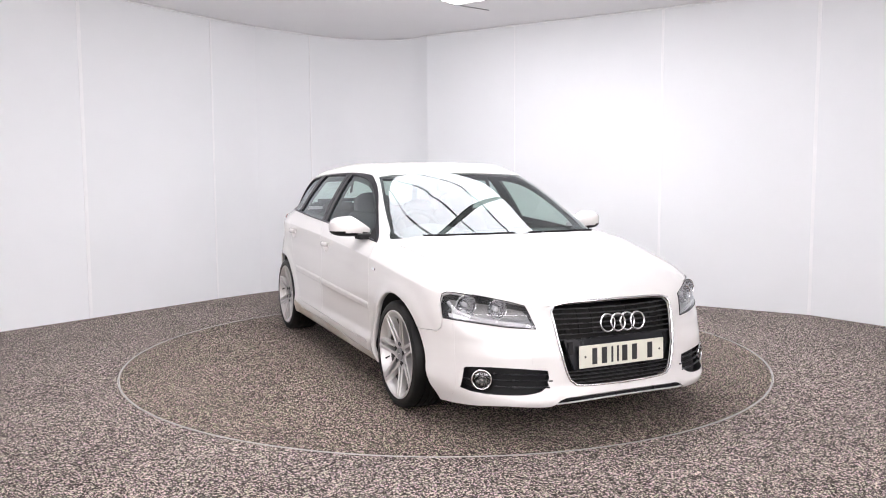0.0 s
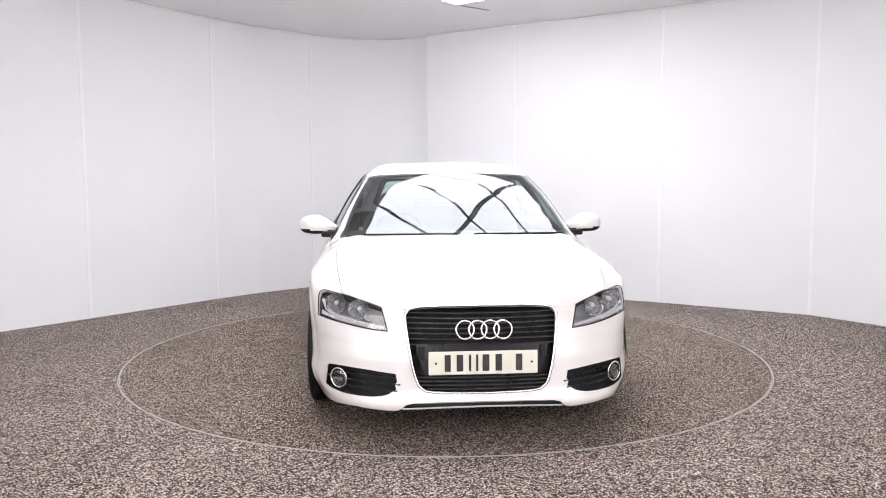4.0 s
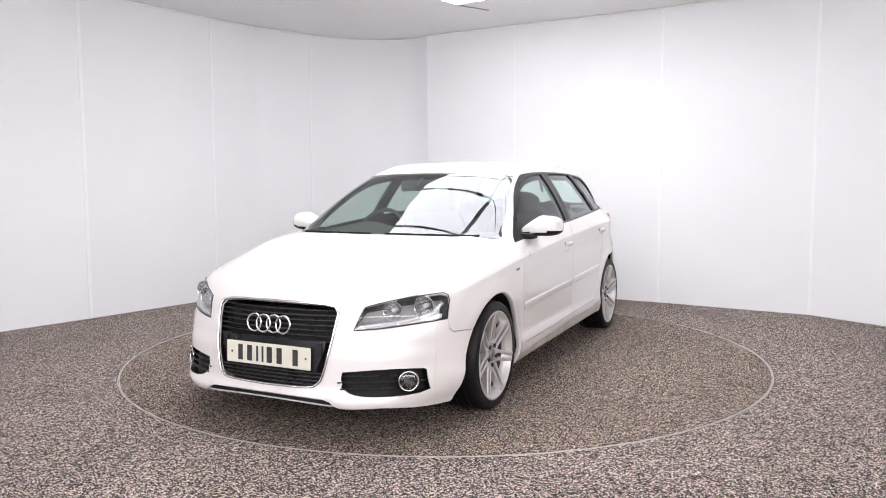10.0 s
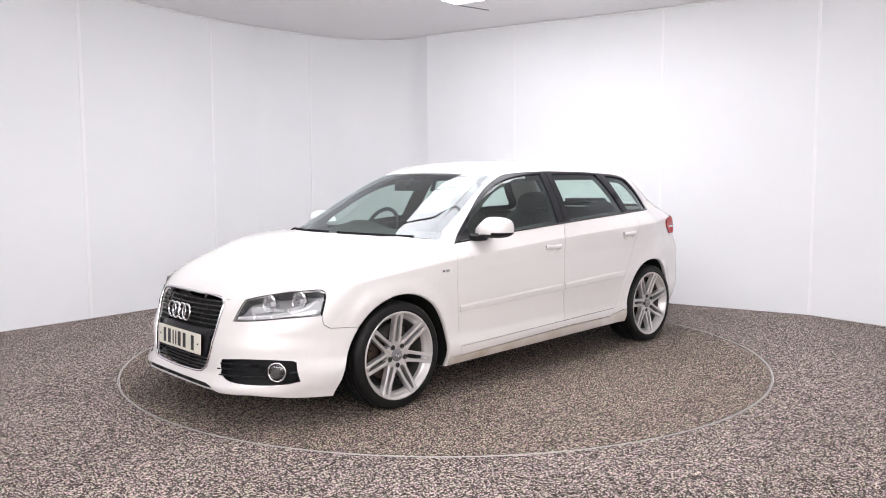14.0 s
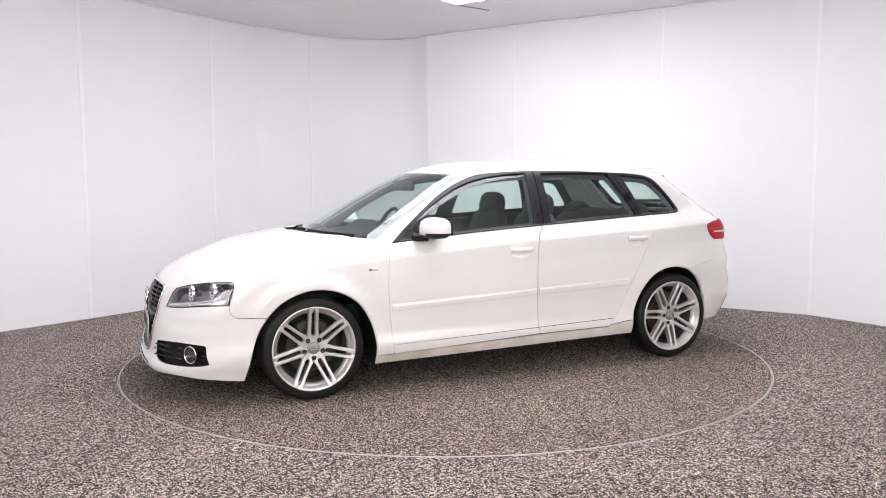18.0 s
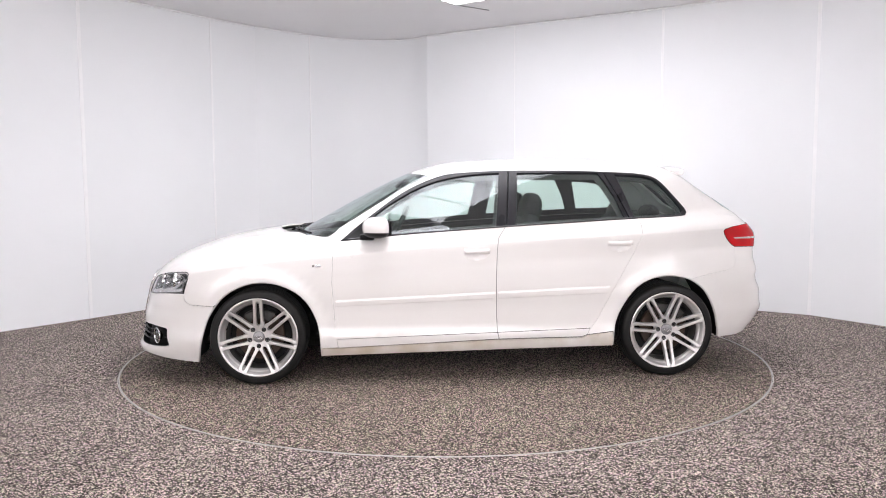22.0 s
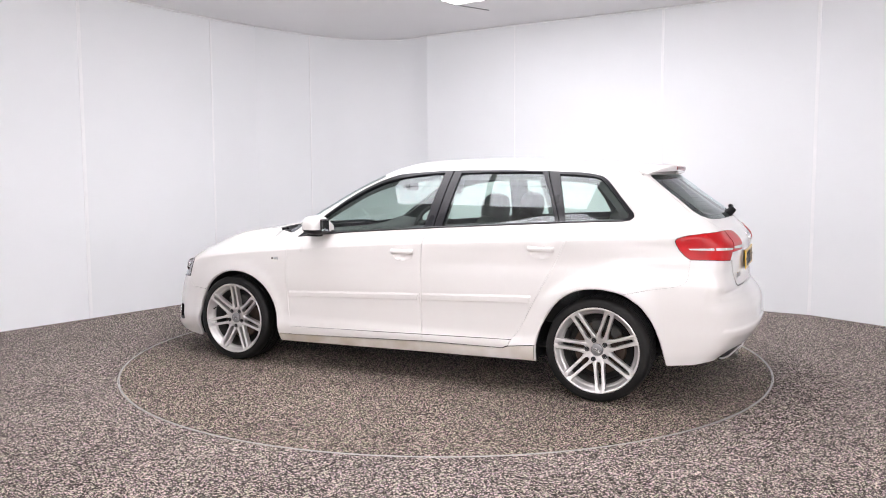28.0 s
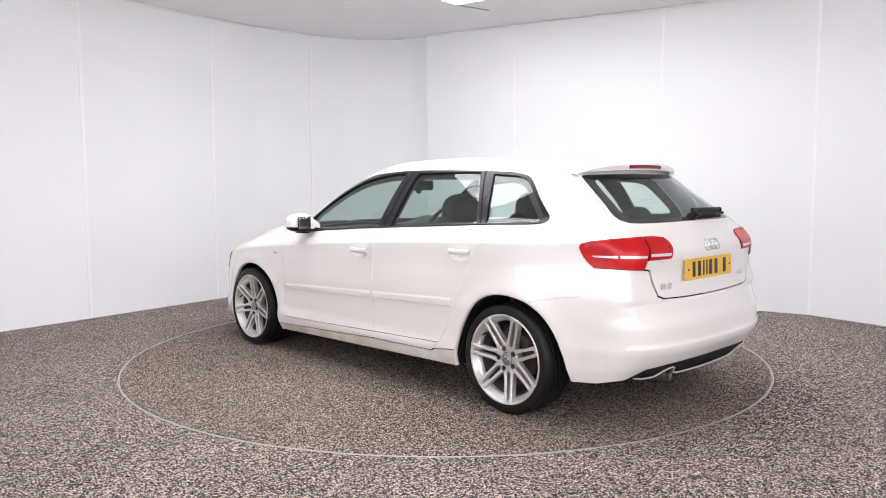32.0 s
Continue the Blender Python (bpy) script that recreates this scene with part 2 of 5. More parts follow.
def skin(x, y, z):
    """Below zero inside the car, above zero outside."""
    a = np.abs(y)
    side = (a - side_y(x, z)) * np.where(z - CREASE(x) > .06, .87, 1)
    top = (z - top_z(x, a)) * np.where((x > .25) & (x < 1.1) | (x < -1.6), .88, 1)
    front = (x - nose_x(a, z)) * .9
    back = (tail_x(a, z) - x) * .92
    r = np.where(x > 1.0, .10, .085)
    return smax(smax(smax(side, top, r), front, .09), back, .07)


def solve_axis(axis, p, q, lo, hi):
    """The skin's place along an axis (0, 1, 2) over points given by the other two; lo lies inside."""
    p, q = np.asarray(p, float), np.asarray(q, float)
    lo, hi = np.full(p.shape, lo, float), np.full(p.shape, hi, float)
    for _ in range(21):
        mid = (lo + hi) / 2
        f = skin(*((mid, p, q), (p, mid, q), (p, q, mid))[axis])
        lo, hi = np.where(f < 0, mid, lo), np.where(f < 0, hi, mid)
    return (lo + hi) / 2


def skin_normal(pts):
    pts = np.asarray(pts, float)
    g = np.empty_like(pts)
    for k in range(3):
        d = np.zeros(3)
        d[k] = .004
        g[:, k] = skin(*(pts + d).T) - skin(*(pts - d).T)
    return g / np.linalg.norm(g, axis=1)[:, None]


def on_side(x, z):
    return np.stack([x, solve_axis(1, x, z, 0, 1.1), z], -1)


def on_top(x, y):
    return np.stack([x, y, solve_axis(2, x, y, .35, 1.6)], -1)


def on_nose(y, z):
    return np.stack([solve_axis(0, y, z, .9, 2.4), y, z], -1)


def on_tail(y, z):
    return np.stack([solve_axis(0, y, z, -.9, -2.5), y, z], -1)


# ---------------------------------------------------------------- the room
# wall line on the plan, from behind the camera round the back corner and on to the camera again
LEFT = [(-5.15, -1.18), (-4.32, .01), (-3.29, 1.41), (-2.46, 2.60), (-2.10, 3.05)]
CORNER = smooth_line([(-2.10, 3.05), (-1.58, 3.54), (-1.26, 3.77), (-.95, 3.89), (-.60, 3.88), (-.38, 3.80), (-.20, 3.62)], .06)
RIGHT = [(-.20, 3.62), (.787, 3.05), (2.20, 2.23), (3.39, 1.44), (3.93, .62), (4.75, -.62)]
BACK = [(5.3, -2.2), (4.9, -4.6), (3.2, -6.6), (0, -7.2), (-3.2, -6.6), (-4.9, -4.6), (-5.4, -2.6)]


def wall(name, line, label, inward):
    """A wall of constant thickness along a line on the plan."""
    verts, faces = [], []
    n = len(line)
    for i, (x, y) in enumerate(line):
        a, b = Vector(line[max(i - 1, 0)]), Vector(line[min(i + 1, n - 1)])
        d = (b - a).normalized()
        out = Vector((-d.y, d.x)) * inward
        for q in (Vector((x, y)), Vector((x, y)) + out * .08):
            verts += [(q.x, q.y, -.02), (q.x, q.y, CEILING + .06)]
    for i in range(n - 1):
        a, b = i * 4, i * 4 + 4
        faces += [(a, b, b + 1, a + 1), (b + 2, a + 2, a + 3, b + 3), (a + 1, b + 1, b + 3, a + 3), (a, a + 2, b + 2, b)]
    faces += [(0, 1, 3, 2), (4 * n - 4, 4 * n - 2, 4 * n - 1, 4 * n - 3)]
    ob = mesh_object(name, verts, faces, M_WALL)
    return tagged(ob, label, "wall", kind="structure")


wall("wall_left", LEFT, "smooth white panelled studio wall with vertical joints", 1)
w = wall("wall_corner", CORNER, "white curved corner panel of the studio wall", 1)
w.data.polygons.foreach_set("use_smooth", [True] * len(w.data.polygons))
w.data.set_sharp_from_angle(angle=radians(40))
w = wall("wall_right", RIGHT, "smooth white panelled studio wall with vertical joints", 1)
w.data.polygons.foreach_set("use_smooth", [True] * len(w.data.polygons))
w.data.set_sharp_from_angle(angle=radians(20))
wall("wall_back", [RIGHT[-1], *BACK, LEFT[0]], "plain white studio wall", 1)


def joint_strip(x, y, dx, dy, width, top=CEILING - .02, bottom=.0):
    """A thin upright cover strip over a panel joint, facing into the room."""
    d = Vector((dx, dy)).normalized()
    n_ = Vector((d.y, -d.x))
    m = Matrix(((d.x, n_.x, 0, x + n_.x * .003), (d.y, n_.y, 0, y + n_.y * .003), (0, 0, 1, (top + bottom) / 2), (0, 0, 0, 1)))
    ob = part("joint_strip", box(bmesh.new(), (width, .007, top - bottom), m, .002, 1), M_STRIP)
    return tagged(ob, "thin white upright strip over a wall joint", "trim", "wall joint strips", "structure")


joint_strip(-3.29, 1.41, 1.03, 1.40, .034)
joint_strip(-2.46, 2.60, .83, 1.19, .022)
joint_strip(-1.58, 3.54, .55, .42, .016)
joint_strip(.787, 3.05, 1.42, -.82, .012)
joint_strip(2.20, 2.23, 1.42, -.74, .024)
joint_strip(3.39, 1.44, .9, -.8, .03)

# ceiling bead along the walls
for k, line in enumerate((LEFT[1:], CORNER, RIGHT)):
    pts = []
    for i, (x, y) in enumerate(line):
        a, b = Vector(line[max(i - 1, 0)]), Vector(line[min(i + 1, len(line) - 1)])
        d = (b - a).normalized()
        pts.append((x + d.y * .008, y - d.x * .008, CEILING - .010))
    tagged(tube("ceiling_bead", pts, .009, M_STRIP), "thin white bead between wall and ceiling", "trim", "ceiling beads", "structure")

outline = LEFT + CORNER[1:-1] + RIGHT + BACK
bm = bmesh.new()
vs = [bm.verts.new((x * 1.01, y * 1.01, -.012)) for x, y in outline]
bm.faces.new(list(reversed(vs)))
bmesh.ops.triangulate(bm, faces=bm.faces[:])
got = bmesh.ops.extrude_face_region(bm, geom=bm.faces[:])
bmesh.ops.translate(bm, verts=[v for v in got["geom"] if isinstance(v, bmesh.types.BMVert)], vec=(0, 0, -.1))
bmesh.ops.recalc_face_normals(bm, faces=bm.faces[:])
base = part("floor_base", bm, M_DARK)
tagged(base, "dark slab under the floor covering", "floor", kind="structure")

# floor covering with a round opening for the turntable
RING = 2.243
GAP = .0085
bm = bmesh.new()
N = 128
inner = [bm.verts.new(((RING + GAP) * math.cos(2 * math.pi * i / N), (RING + GAP) * math.sin(2 * math.pi * i / N), 0)) for i in range(N)]
outer = []
for i in range(N):
    a = 2 * math.pi * i / N
    d = Vector((math.cos(a), math.sin(a)))
    best = 99.0
    for j in range(len(outline)):
        p, q = Vector(outline[j]), Vector(outline[(j + 1) % len(outline)])
        e = q - p
        den = d.x * e.y - d.y * e.x
        if abs(den) > 1e-9:
            s = (p.x * e.y - p.y * e.x) / den
            u = (p.x * d.y - p.y * d.x) / den
            if s > 0 and -1e-6 <= u <= 1 + 1e-6:
                best = min(best, s)
    outer.append(bm.verts.new((d.x * (best + .04), d.y * (best + .04), 0)))
for i in range(N):
    j = (i + 1) % N
    bm.faces.new((inner[i], outer[i], outer[j], inner[j]))
low = [bm.verts.new((v.co.x, v.co.y, -.011)) for v in inner]
for i in range(N):
    j = (i + 1) % N
    bm.faces.new((low[i], inner[i], inner[j], low[j]))
tagged(part("floor", bm, M_FLOOR), "speckled grey granule floor covering", "floor", kind="structure")

v, f = lathe([(RING + .004, -.011), (RING + .004, .0012), (RING + .005, .0018), (RING + .008, .0018), (RING + .009, .0012), (RING + .009, -.011)], 160)
ring = mesh_object("floor_ring", [(x, z, y) for x, y, z in v], [tuple(reversed(q)) for q in f], M_ALU)
tagged(ring, "thin worn metal ring set in the floor round the turntable", "trim", kind="structure")

# ceiling
bm = bmesh.new()
vs = [bm.verts.new((x * 1.01, y * 1.01, CEILING)) for x, y in outline]
bm.faces.new(vs)
bmesh.ops.triangulate(bm, faces=bm.faces[:])
got = bmesh.ops.extrude_face_region(bm, geom=bm.faces[:])
bmesh.ops.translate(bm, verts=[v for v in got["geom"] if isinstance(v, bmesh.types.BMVert)], vec=(0, 0, .08))
bmesh.ops.recalc_face_normals(bm, faces=bm.faces[:])
tagged(part("ceiling", bm, M_CEIL), "plain matt white studio ceiling", "ceiling", kind="structure")

joint = part("ceiling_joint", box(bmesh.new(), (0.355, .012, .006), pose(0.310, 2.201, CEILING - .002, 0, 0, 35.2)), M_SEAM)
tagged(joint, "short dark open joint in the white ceiling", "trim", kind="structure")

# ---------------------------------------------------------------- turntable
turntable = new("turntable")
tagged(turntable, "round turntable covered with speckled grey granules, flush with the floor", "turntable")
prof = [(0.0001, 0), (.6, 0), (1.2, 0), (RING - .004, 0), (RING - .004, -.011), (.0001, -.011)]
v, f = lathe(prof, 160)
mesh_object("top", [(x, z, y) for x, y, z in v], [tuple(reversed(q)) for q in f], M_TABLE, turntable)
v, f = lathe([(RING - .004, -.011), (RING - .004, .001), (RING - .003, .0017), (RING, .0017), (RING + .001, .001), (RING + .001, -.011)], 160)
mesh_object("edge_ring", [(x, z, y) for x, y, z in v], [tuple(reversed(q)) for q in f], M_ALU, turntable, label="thin worn metal edge")

# ---------------------------------------------------------------- ceiling lights: a block of flat panels, two by six, in line with the walls
def light_panel():
    lp = new("ceiling_light_panel")
    tagged(lp, "flat glowing white ceiling light panel in a thin frame", "ceiling light", "ceiling light panels")
    part("diffuser", box(bmesh.new(), (1.174, .574, .010), pose(0, 0, -.004), .002, 1), M_LIGHT, lp, "glowing white diffuser")
    for w, d, x, y in ((1.192, .009, 0, .2915), (1.192, .009, 0, -.2915), (.009, .574, .5915, 0), (.009, .574, -.5915, 0)):
        part("frame", box(bmesh.new(), (w, d, .022), pose(x, y, 0), .002, 1), M_SEAM, lp)
    return lp


first_panel = light_panel()
for i in range(2):
    for j in range(6):
        u, v = (i - .5) * 1.235, (j - 2.5) * .605
        m = pose(*LIGHT_CENTRE, CEILING - .012, 0, 0, LIGHT_TURN) @ pose(u, v, 0)
        if i + j:
            copy_thing(first_panel, m)
        else:
            first_panel.matrix_basis = m

# unseen glowing cloths added along the walls behind the camera, as fill for the car
def fill_cloth(x, y, turn, width):
    cloth = new("fill_cloth")
    tagged(cloth, "unseen fill light added behind the camera, a wide glowing cloth between posts", "studio light", "light cloths")
    part("cloth", box(bmesh.new(), (width, .03, 1.6), pose(0, 0, 1.84), .008, 1), M_FILL, cloth, "glowing white fill cloth")
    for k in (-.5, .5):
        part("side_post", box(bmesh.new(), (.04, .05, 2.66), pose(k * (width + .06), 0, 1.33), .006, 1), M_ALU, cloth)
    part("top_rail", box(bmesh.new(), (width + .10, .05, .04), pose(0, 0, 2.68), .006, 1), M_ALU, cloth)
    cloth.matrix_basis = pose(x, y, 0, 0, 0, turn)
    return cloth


fill_cloth(0, -6.55, 0, 5.6)
fill_cloth(3.80, -5.38, 49.6, 2.3)
fill_cloth(-3.80, -5.38, -49.6, 2.3)


# ---------------------------------------------------------------- trimmed panels on the skin
import functools
from mathutils.geometry import delaunay_2d_cdt

def on_screen(x, y):
    """The windscreen's own surface, which runs on below the bonnet's level."""
    p = on_top(x, y)
    a = np.minimum(np.abs(y), .95)
    g = GLASSHOUSE(x + SWEEP(x) * a * a) - .07 * a * a
    b = BONNET(x + .20 * a * a) - .05 * a * a
    return np.stack([p[:, 0], p[:, 1], np.where((g < b) & (np.abs(y) < .70), g, p[:, 2])], -1)


PROJ = {"side": on_side, "top": on_top, "nose": on_nose, "tail": on_tail, "screen": on_screen}


def sheet_normal(kind, a, b, pts):
    if kind != "screen":
        return skin_normal(pts)
    n = np.cross(on_screen(a + .004, b) - on_screen(a - .004, b), on_screen(a, b + .004) - on_screen(a, b - .004))
    return n / np.linalg.norm(n, axis=1)[:, None]


def inside(px_, py_, loop):
    """Even-odd test of many points against one closed loop."""
    a = np.asarray(loop, float)
    b = np.roll(a, -1, 0)
    hit = np.zeros(len(px_), bool)
    for (x0, y0), (x1, y1) in zip(a, b):
        if y0 == y1:
            continue
        c = ((y0 > py_) != (y1 > py_)) & (px_ < (x1 - x0) * (py_ - y0) / (y1 - y0) + x0)
        hit ^= c
    return hit


def dense(loop, step_):
    """A closed loop with no side longer than step_."""
    out = []
    for i, p in enumerate(loop):
        q = loop[(i + 1) % len(loop)]
        p, q = np.array(p, float), np.array(q, float)
        d = np.linalg.norm(q - p)
        if d < 1e-5:
            continue
        k = max(1, int(math.ceil(d / step_)))
        out += [tuple(p + (q - p) * j / k) for j in range(k)]
    return out


def area(loop):
    a = np.asarray(loop)
    b = np.roll(a, -1, 0)
    return .5 * float(np.sum(a[:, 0] * b[:, 1] - b[:, 0] * a[:, 1]))


def shrink(loop, by):
    """A loop moved inwards by a small distance."""
    a = np.asarray(loop, float)
    s = 1 if area(a) > 0 else -1
    d0, d1 = a - np.roll(a, 1, 0), np.roll(a, -1, 0) - a
    d0 /= np.linalg.norm(d0, axis=1)[:, None] + 1e-12
    d1 /= np.linalg.norm(d1, axis=1)[:, None] + 1e-12
    n0, n1 = np.stack([-d0[:, 1], d0[:, 0]], 1), np.stack([-d1[:, 1], d1[:, 0]], 1)
    m = n0 + n1
    m /= np.maximum(np.sum(m * m, 1), .5)[:, None]
    return [tuple(q) for q in a + s * by * 2 * m]


def panel(name, pieces, mat, parent, lift=0.0, edge=.012, gap=.0020, grid=.035, flip=False, label=""):
    """A sheet of the skin inside an outline, with its edges turned inwards. pieces: (projection, outline, holes)."""
    V, F, LN = [], [], []
    for kind, loop, *rest in pieces:
        holes = rest[0] if rest else []
        fn = PROJ[kind]
        loops = [shrink(dense(loop, grid * .7), gap)] + [shrink(dense(h, grid * .6), -gap) for h in holes]
        flat, edges = [], []
        for lp in loops:
            k = len(flat)
            flat += lp
            edges += [(k + i, k + (i + 1) % len(lp)) for i in range(len(lp))]
        a = np.asarray(flat)
        lo, hi = a.min(0), a.max(0)
        gx, gy = np.meshgrid(np.arange(lo[0] + grid / 2, hi[0], grid), np.arange(lo[1] + grid / 2, hi[1], grid))
        g = np.stack([gx.ravel(), gy.ravel()], 1)
        if kind == "side":
            g = g[np.abs(g[:, 1] - CREASE(g[:, 0])) > .012]
            cxs = np.arange(lo[0] + .01, hi[0], .022)
            g = np.concatenate([g] + [np.stack([cxs, CREASE(cxs) + d], 1) for d in (-.009, -.003, .003, .009)])
        ok = inside(g[:, 0], g[:, 1], loops[0])
        for h in loops[1:]:
            ok &= ~inside(g[:, 0], g[:, 1], h)
        g = g[ok]
        if len(g):
            far = np.min(np.hypot(g[:, None, 0] - a[None, :, 0], g[:, None, 1] - a[None, :, 1]), axis=1) > min(grid * .45, .012)
            g = g[far]
        pts = [Vector(q) for q in flat] + [Vector(q) for q in g]
        vo, _, fo, *_ = delaunay_2d_cdt(pts, edges, [], 0, 1e-6)
        uv = np.array([tuple(q) for q in vo])
        tri = np.array([tuple(f) for f in fo])
        c = uv[tri].mean(1)
        ok = inside(c[:, 0], c[:, 1], loops[0])
        for h in loops[1:]:
            ok &= ~inside(c[:, 0], c[:, 1], h)
        tri = tri[ok]
        p0, p1, p2 = uv[tri[:, 0]], uv[tri[:, 1]], uv[tri[:, 2]]
        e1, e2, e3 = p1 - p0, p2 - p0, p2 - p1
        far = np.sqrt(np.maximum(np.maximum((e1**2).sum(1), (e2**2).sum(1)), (e3**2).sum(1)))
        tri = tri[np.abs(e1[:, 0] * e2[:, 1] - e1[:, 1] * e2[:, 0]) / far > 2e-4]
        P = fn(uv[:, 0], uv[:, 1])
        Nn = sheet_normal(kind, uv[:, 0], uv[:, 1], P)
        up = lift(uv[:, 0], uv[:, 1]) if callable(lift) else lift
        P = P + Nn * (up[:, None] if np.ndim(up) else up)
        if callable(lift):
            def raised(a_, b_):
                q_ = fn(a_, b_)
                return q_ + sheet_normal(kind, a_, b_, q_) * lift(a_, b_)[:, None]
            h_ = .0015
            shape = np.cross(raised(uv[:, 0] + h_, uv[:, 1]) - raised(uv[:, 0] - h_, uv[:, 1]), raised(uv[:, 0], uv[:, 1] + h_) - raised(uv[:, 0], uv[:, 1] - h_))
            shape /= np.linalg.norm(shape, axis=1)[:, None] + 1e-12
            Nn = shape * np.where((shape * Nn).sum(1) < 0, -1, 1)[:, None]
        k = len(V)
        V += [tuple(q) for q in P]
        for t in tri:
            p0, p1, p2 = P[t]
            if np.dot(np.cross(p1 - p0, p2 - p0), Nn[t[0]]) < 0:
                t = t[::-1]
            F.append(tuple(int(i) + k for i in t))
            LN += [tuple(Nn[i]) for i in t]
        if edge:
            for lp in loops:
                q = np.asarray(lp)
                E = fn(q[:, 0], q[:, 1])
                En = sheet_normal(kind, q[:, 0], q[:, 1], E)
                up = lift(q[:, 0], q[:, 1]) if callable(lift) else lift
                E = E + En * (up[:, None] if np.ndim(up) else up)
                k, n = len(V), len(q)
                V += [tuple(w) for w in E] + [tuple(w) for w in E - En * edge]
                for i in range(n):
                    j = (i + 1) % n
                    F.append((k + i, k + n + i, k + n + j, k + j))
                    d = np.cross(E[j] - E[i], En[i])
                    s = np.linalg.norm(d)
                    d = d / s if s > 1e-9 else En[i]
                    LN += [tuple(d)] * 4
    V = np.asarray(V)
    LN = np.asarray(LN)
    if flip:
        V = V * (1, -1, 1)
        LN = LN * (1, -1, 1)
        F2, L2, k = [], [], 0
        for f in F:
            F2.append(tuple(reversed(f)))
            L2 += list(reversed([tuple(q) for q in LN[k:k + len(f)]]))
            k += len(f)
        F, LN = F2, L2
    me = bpy.data.meshes.new(name)
    me.from_pydata([tuple(map(float, q)) for q in V], [], F)
    me.polygons.foreach_set("use_smooth", [len(f) == 3 for f in F])
    me.normals_split_custom_set([tuple(map(float, q)) if len(F) else q for q in LN])
    me.materials.append(mat)
    ob = new(name, me)
    ob.parent = parent
    if label:
        tagged(ob, label)
    return ob


def mirror2(loop):
    """A half outline closed over the middle line."""
    return loop + [(-a, b) for a, b in reversed(loop) if abs(a) > 1e-6]


@functools.lru_cache(None)
def rail(x):
    """The middle of the rounded edge between side and top: y and z there."""
    lo, hi = .2, .95
    for _ in range(40):
        y = (lo + hi) / 2
        z = float(solve_axis(2, np.array([x]), np.array([y]), .3, 1.6)[0])
        s = (y - float(side_y(np.array(x), np.array(z)))) - (z - float(top_z(np.array(x), np.array(y))))
        if s < 0:
            lo = y
        else:
            hi = y
    return y, z


def z_at(x, y):
    return float(solve_axis(2, np.array([x]), np.array([y]), .3, 1.6)[0])


def x_tail(y, z):
    return float(solve_axis(0, np.array([y]), np.array([z]), -.9, -2.5)[0])


def x_nose(y, z):
    return float(solve_axis(0, np.array([y]), np.array([z]), .9, 2.4)[0])


def skin_at(kind, a, b, lift=0.0):
    p = PROJ[kind](np.array([a]), np.array([b]))
    n = sheet_normal(kind, np.array([a]), np.array([b]), p)
    return Vector(p[0] + n[0] * lift), Vector(n[0])


# ---------------------------------------------------------------- outlines, left side (x, z)
ARCH_F = smooth_line([(1.672, .142), (1.638, .298), (1.594, .425), (1.505, .547), (1.393, .616), (1.274, .641), (1.144, .622), (1.021, .551), (.940, .429),
                      (.908, .304), (.905, .166)], .03)
ARCH_R = smooth_line([(-.930, .205), (-.937, .338), (-.986, .462), (-1.070, .576), (-1.174, .636), (-1.285, .653), (-1.370, .643), (-1.436, .6235), (-1.490, .590), (-1.538, .550),
                      (-1.592, .470), (-1.626, .387), (-1.651, .290), (-1.662, .230)], .03)


def cut(line, lo, hi, axis=0):
    return [p for p in line if lo <= p[axis] <= hi]


DLO_BOTTOM = smooth_line([(.789, .881), (.368, .921), (-.232, .962), (-.690, .988), (-1.045, 1.007), (-1.405, 1.0200)], .05)
DLO_REAR = smooth_line([(-1.405, 1.0200), (-1.440, 1.0255), (-1.458, 1.043), (-1.453, 1.064), (-1.391, 1.138), (-1.294, 1.249), (-1.227, 1.284), (-1.119, 1.301)], .02)
DLO_TOP = smooth_line([(-1.119, 1.301), (-.936, 1.309), (-.717, 1.317), (-.535, 1.319), (-.261, 1.319), (.015, 1.306), (.162, 1.283), (.382, 1.187),
                       (.595, 1.038), (.789, .881)], .04)
DLO = DLO_BOTTOM[:-1] + DLO_REAR[:-1] + DLO_TOP[:-1]


def sill_line(x):
    return .276 + (.895 - x) * .0265


def door_bottom(x):
    return .223 + (.802 - x) * .040


FRONT_SEAM = [(.823, .411), (.836, .626), (.829, .794), (.806, .862), (.789, .881)]
MID_SEAM = smooth_line([(-.247, .963), (-.203, .900), (-.192, .80), (-.186, .62), (-.188, .41), (-.193, .31)], .04)
MID_LOW = [(-.193, .305), (-.203, .263)]
REAR_SEAM = smooth_line([(-1.100, 1.0095), (-1.116, .970), (-1.112, .919), (-1.068, .815), (-.982, .657), (-.914, .534), (-.829, .374), (-.790, .3225)], .04)


def dlo_between(lo, hi):
    return [p for p in DLO_BOTTOM if lo < p[0] < hi]


TAIL_Y, NOSE_Y = .70, .775
BUMPER_BOTTOM_R = .240

# the corner line between side and top, front to back
RAIL_X = [.80, .70, .60, .50, .40, .30, .20, .10, 0, -.2, -.4, -.6, -.8, -1.0, -1.2, -1.3, -1.36, -1.40]
RAIL = {x: rail(x) for x in RAIL_X}

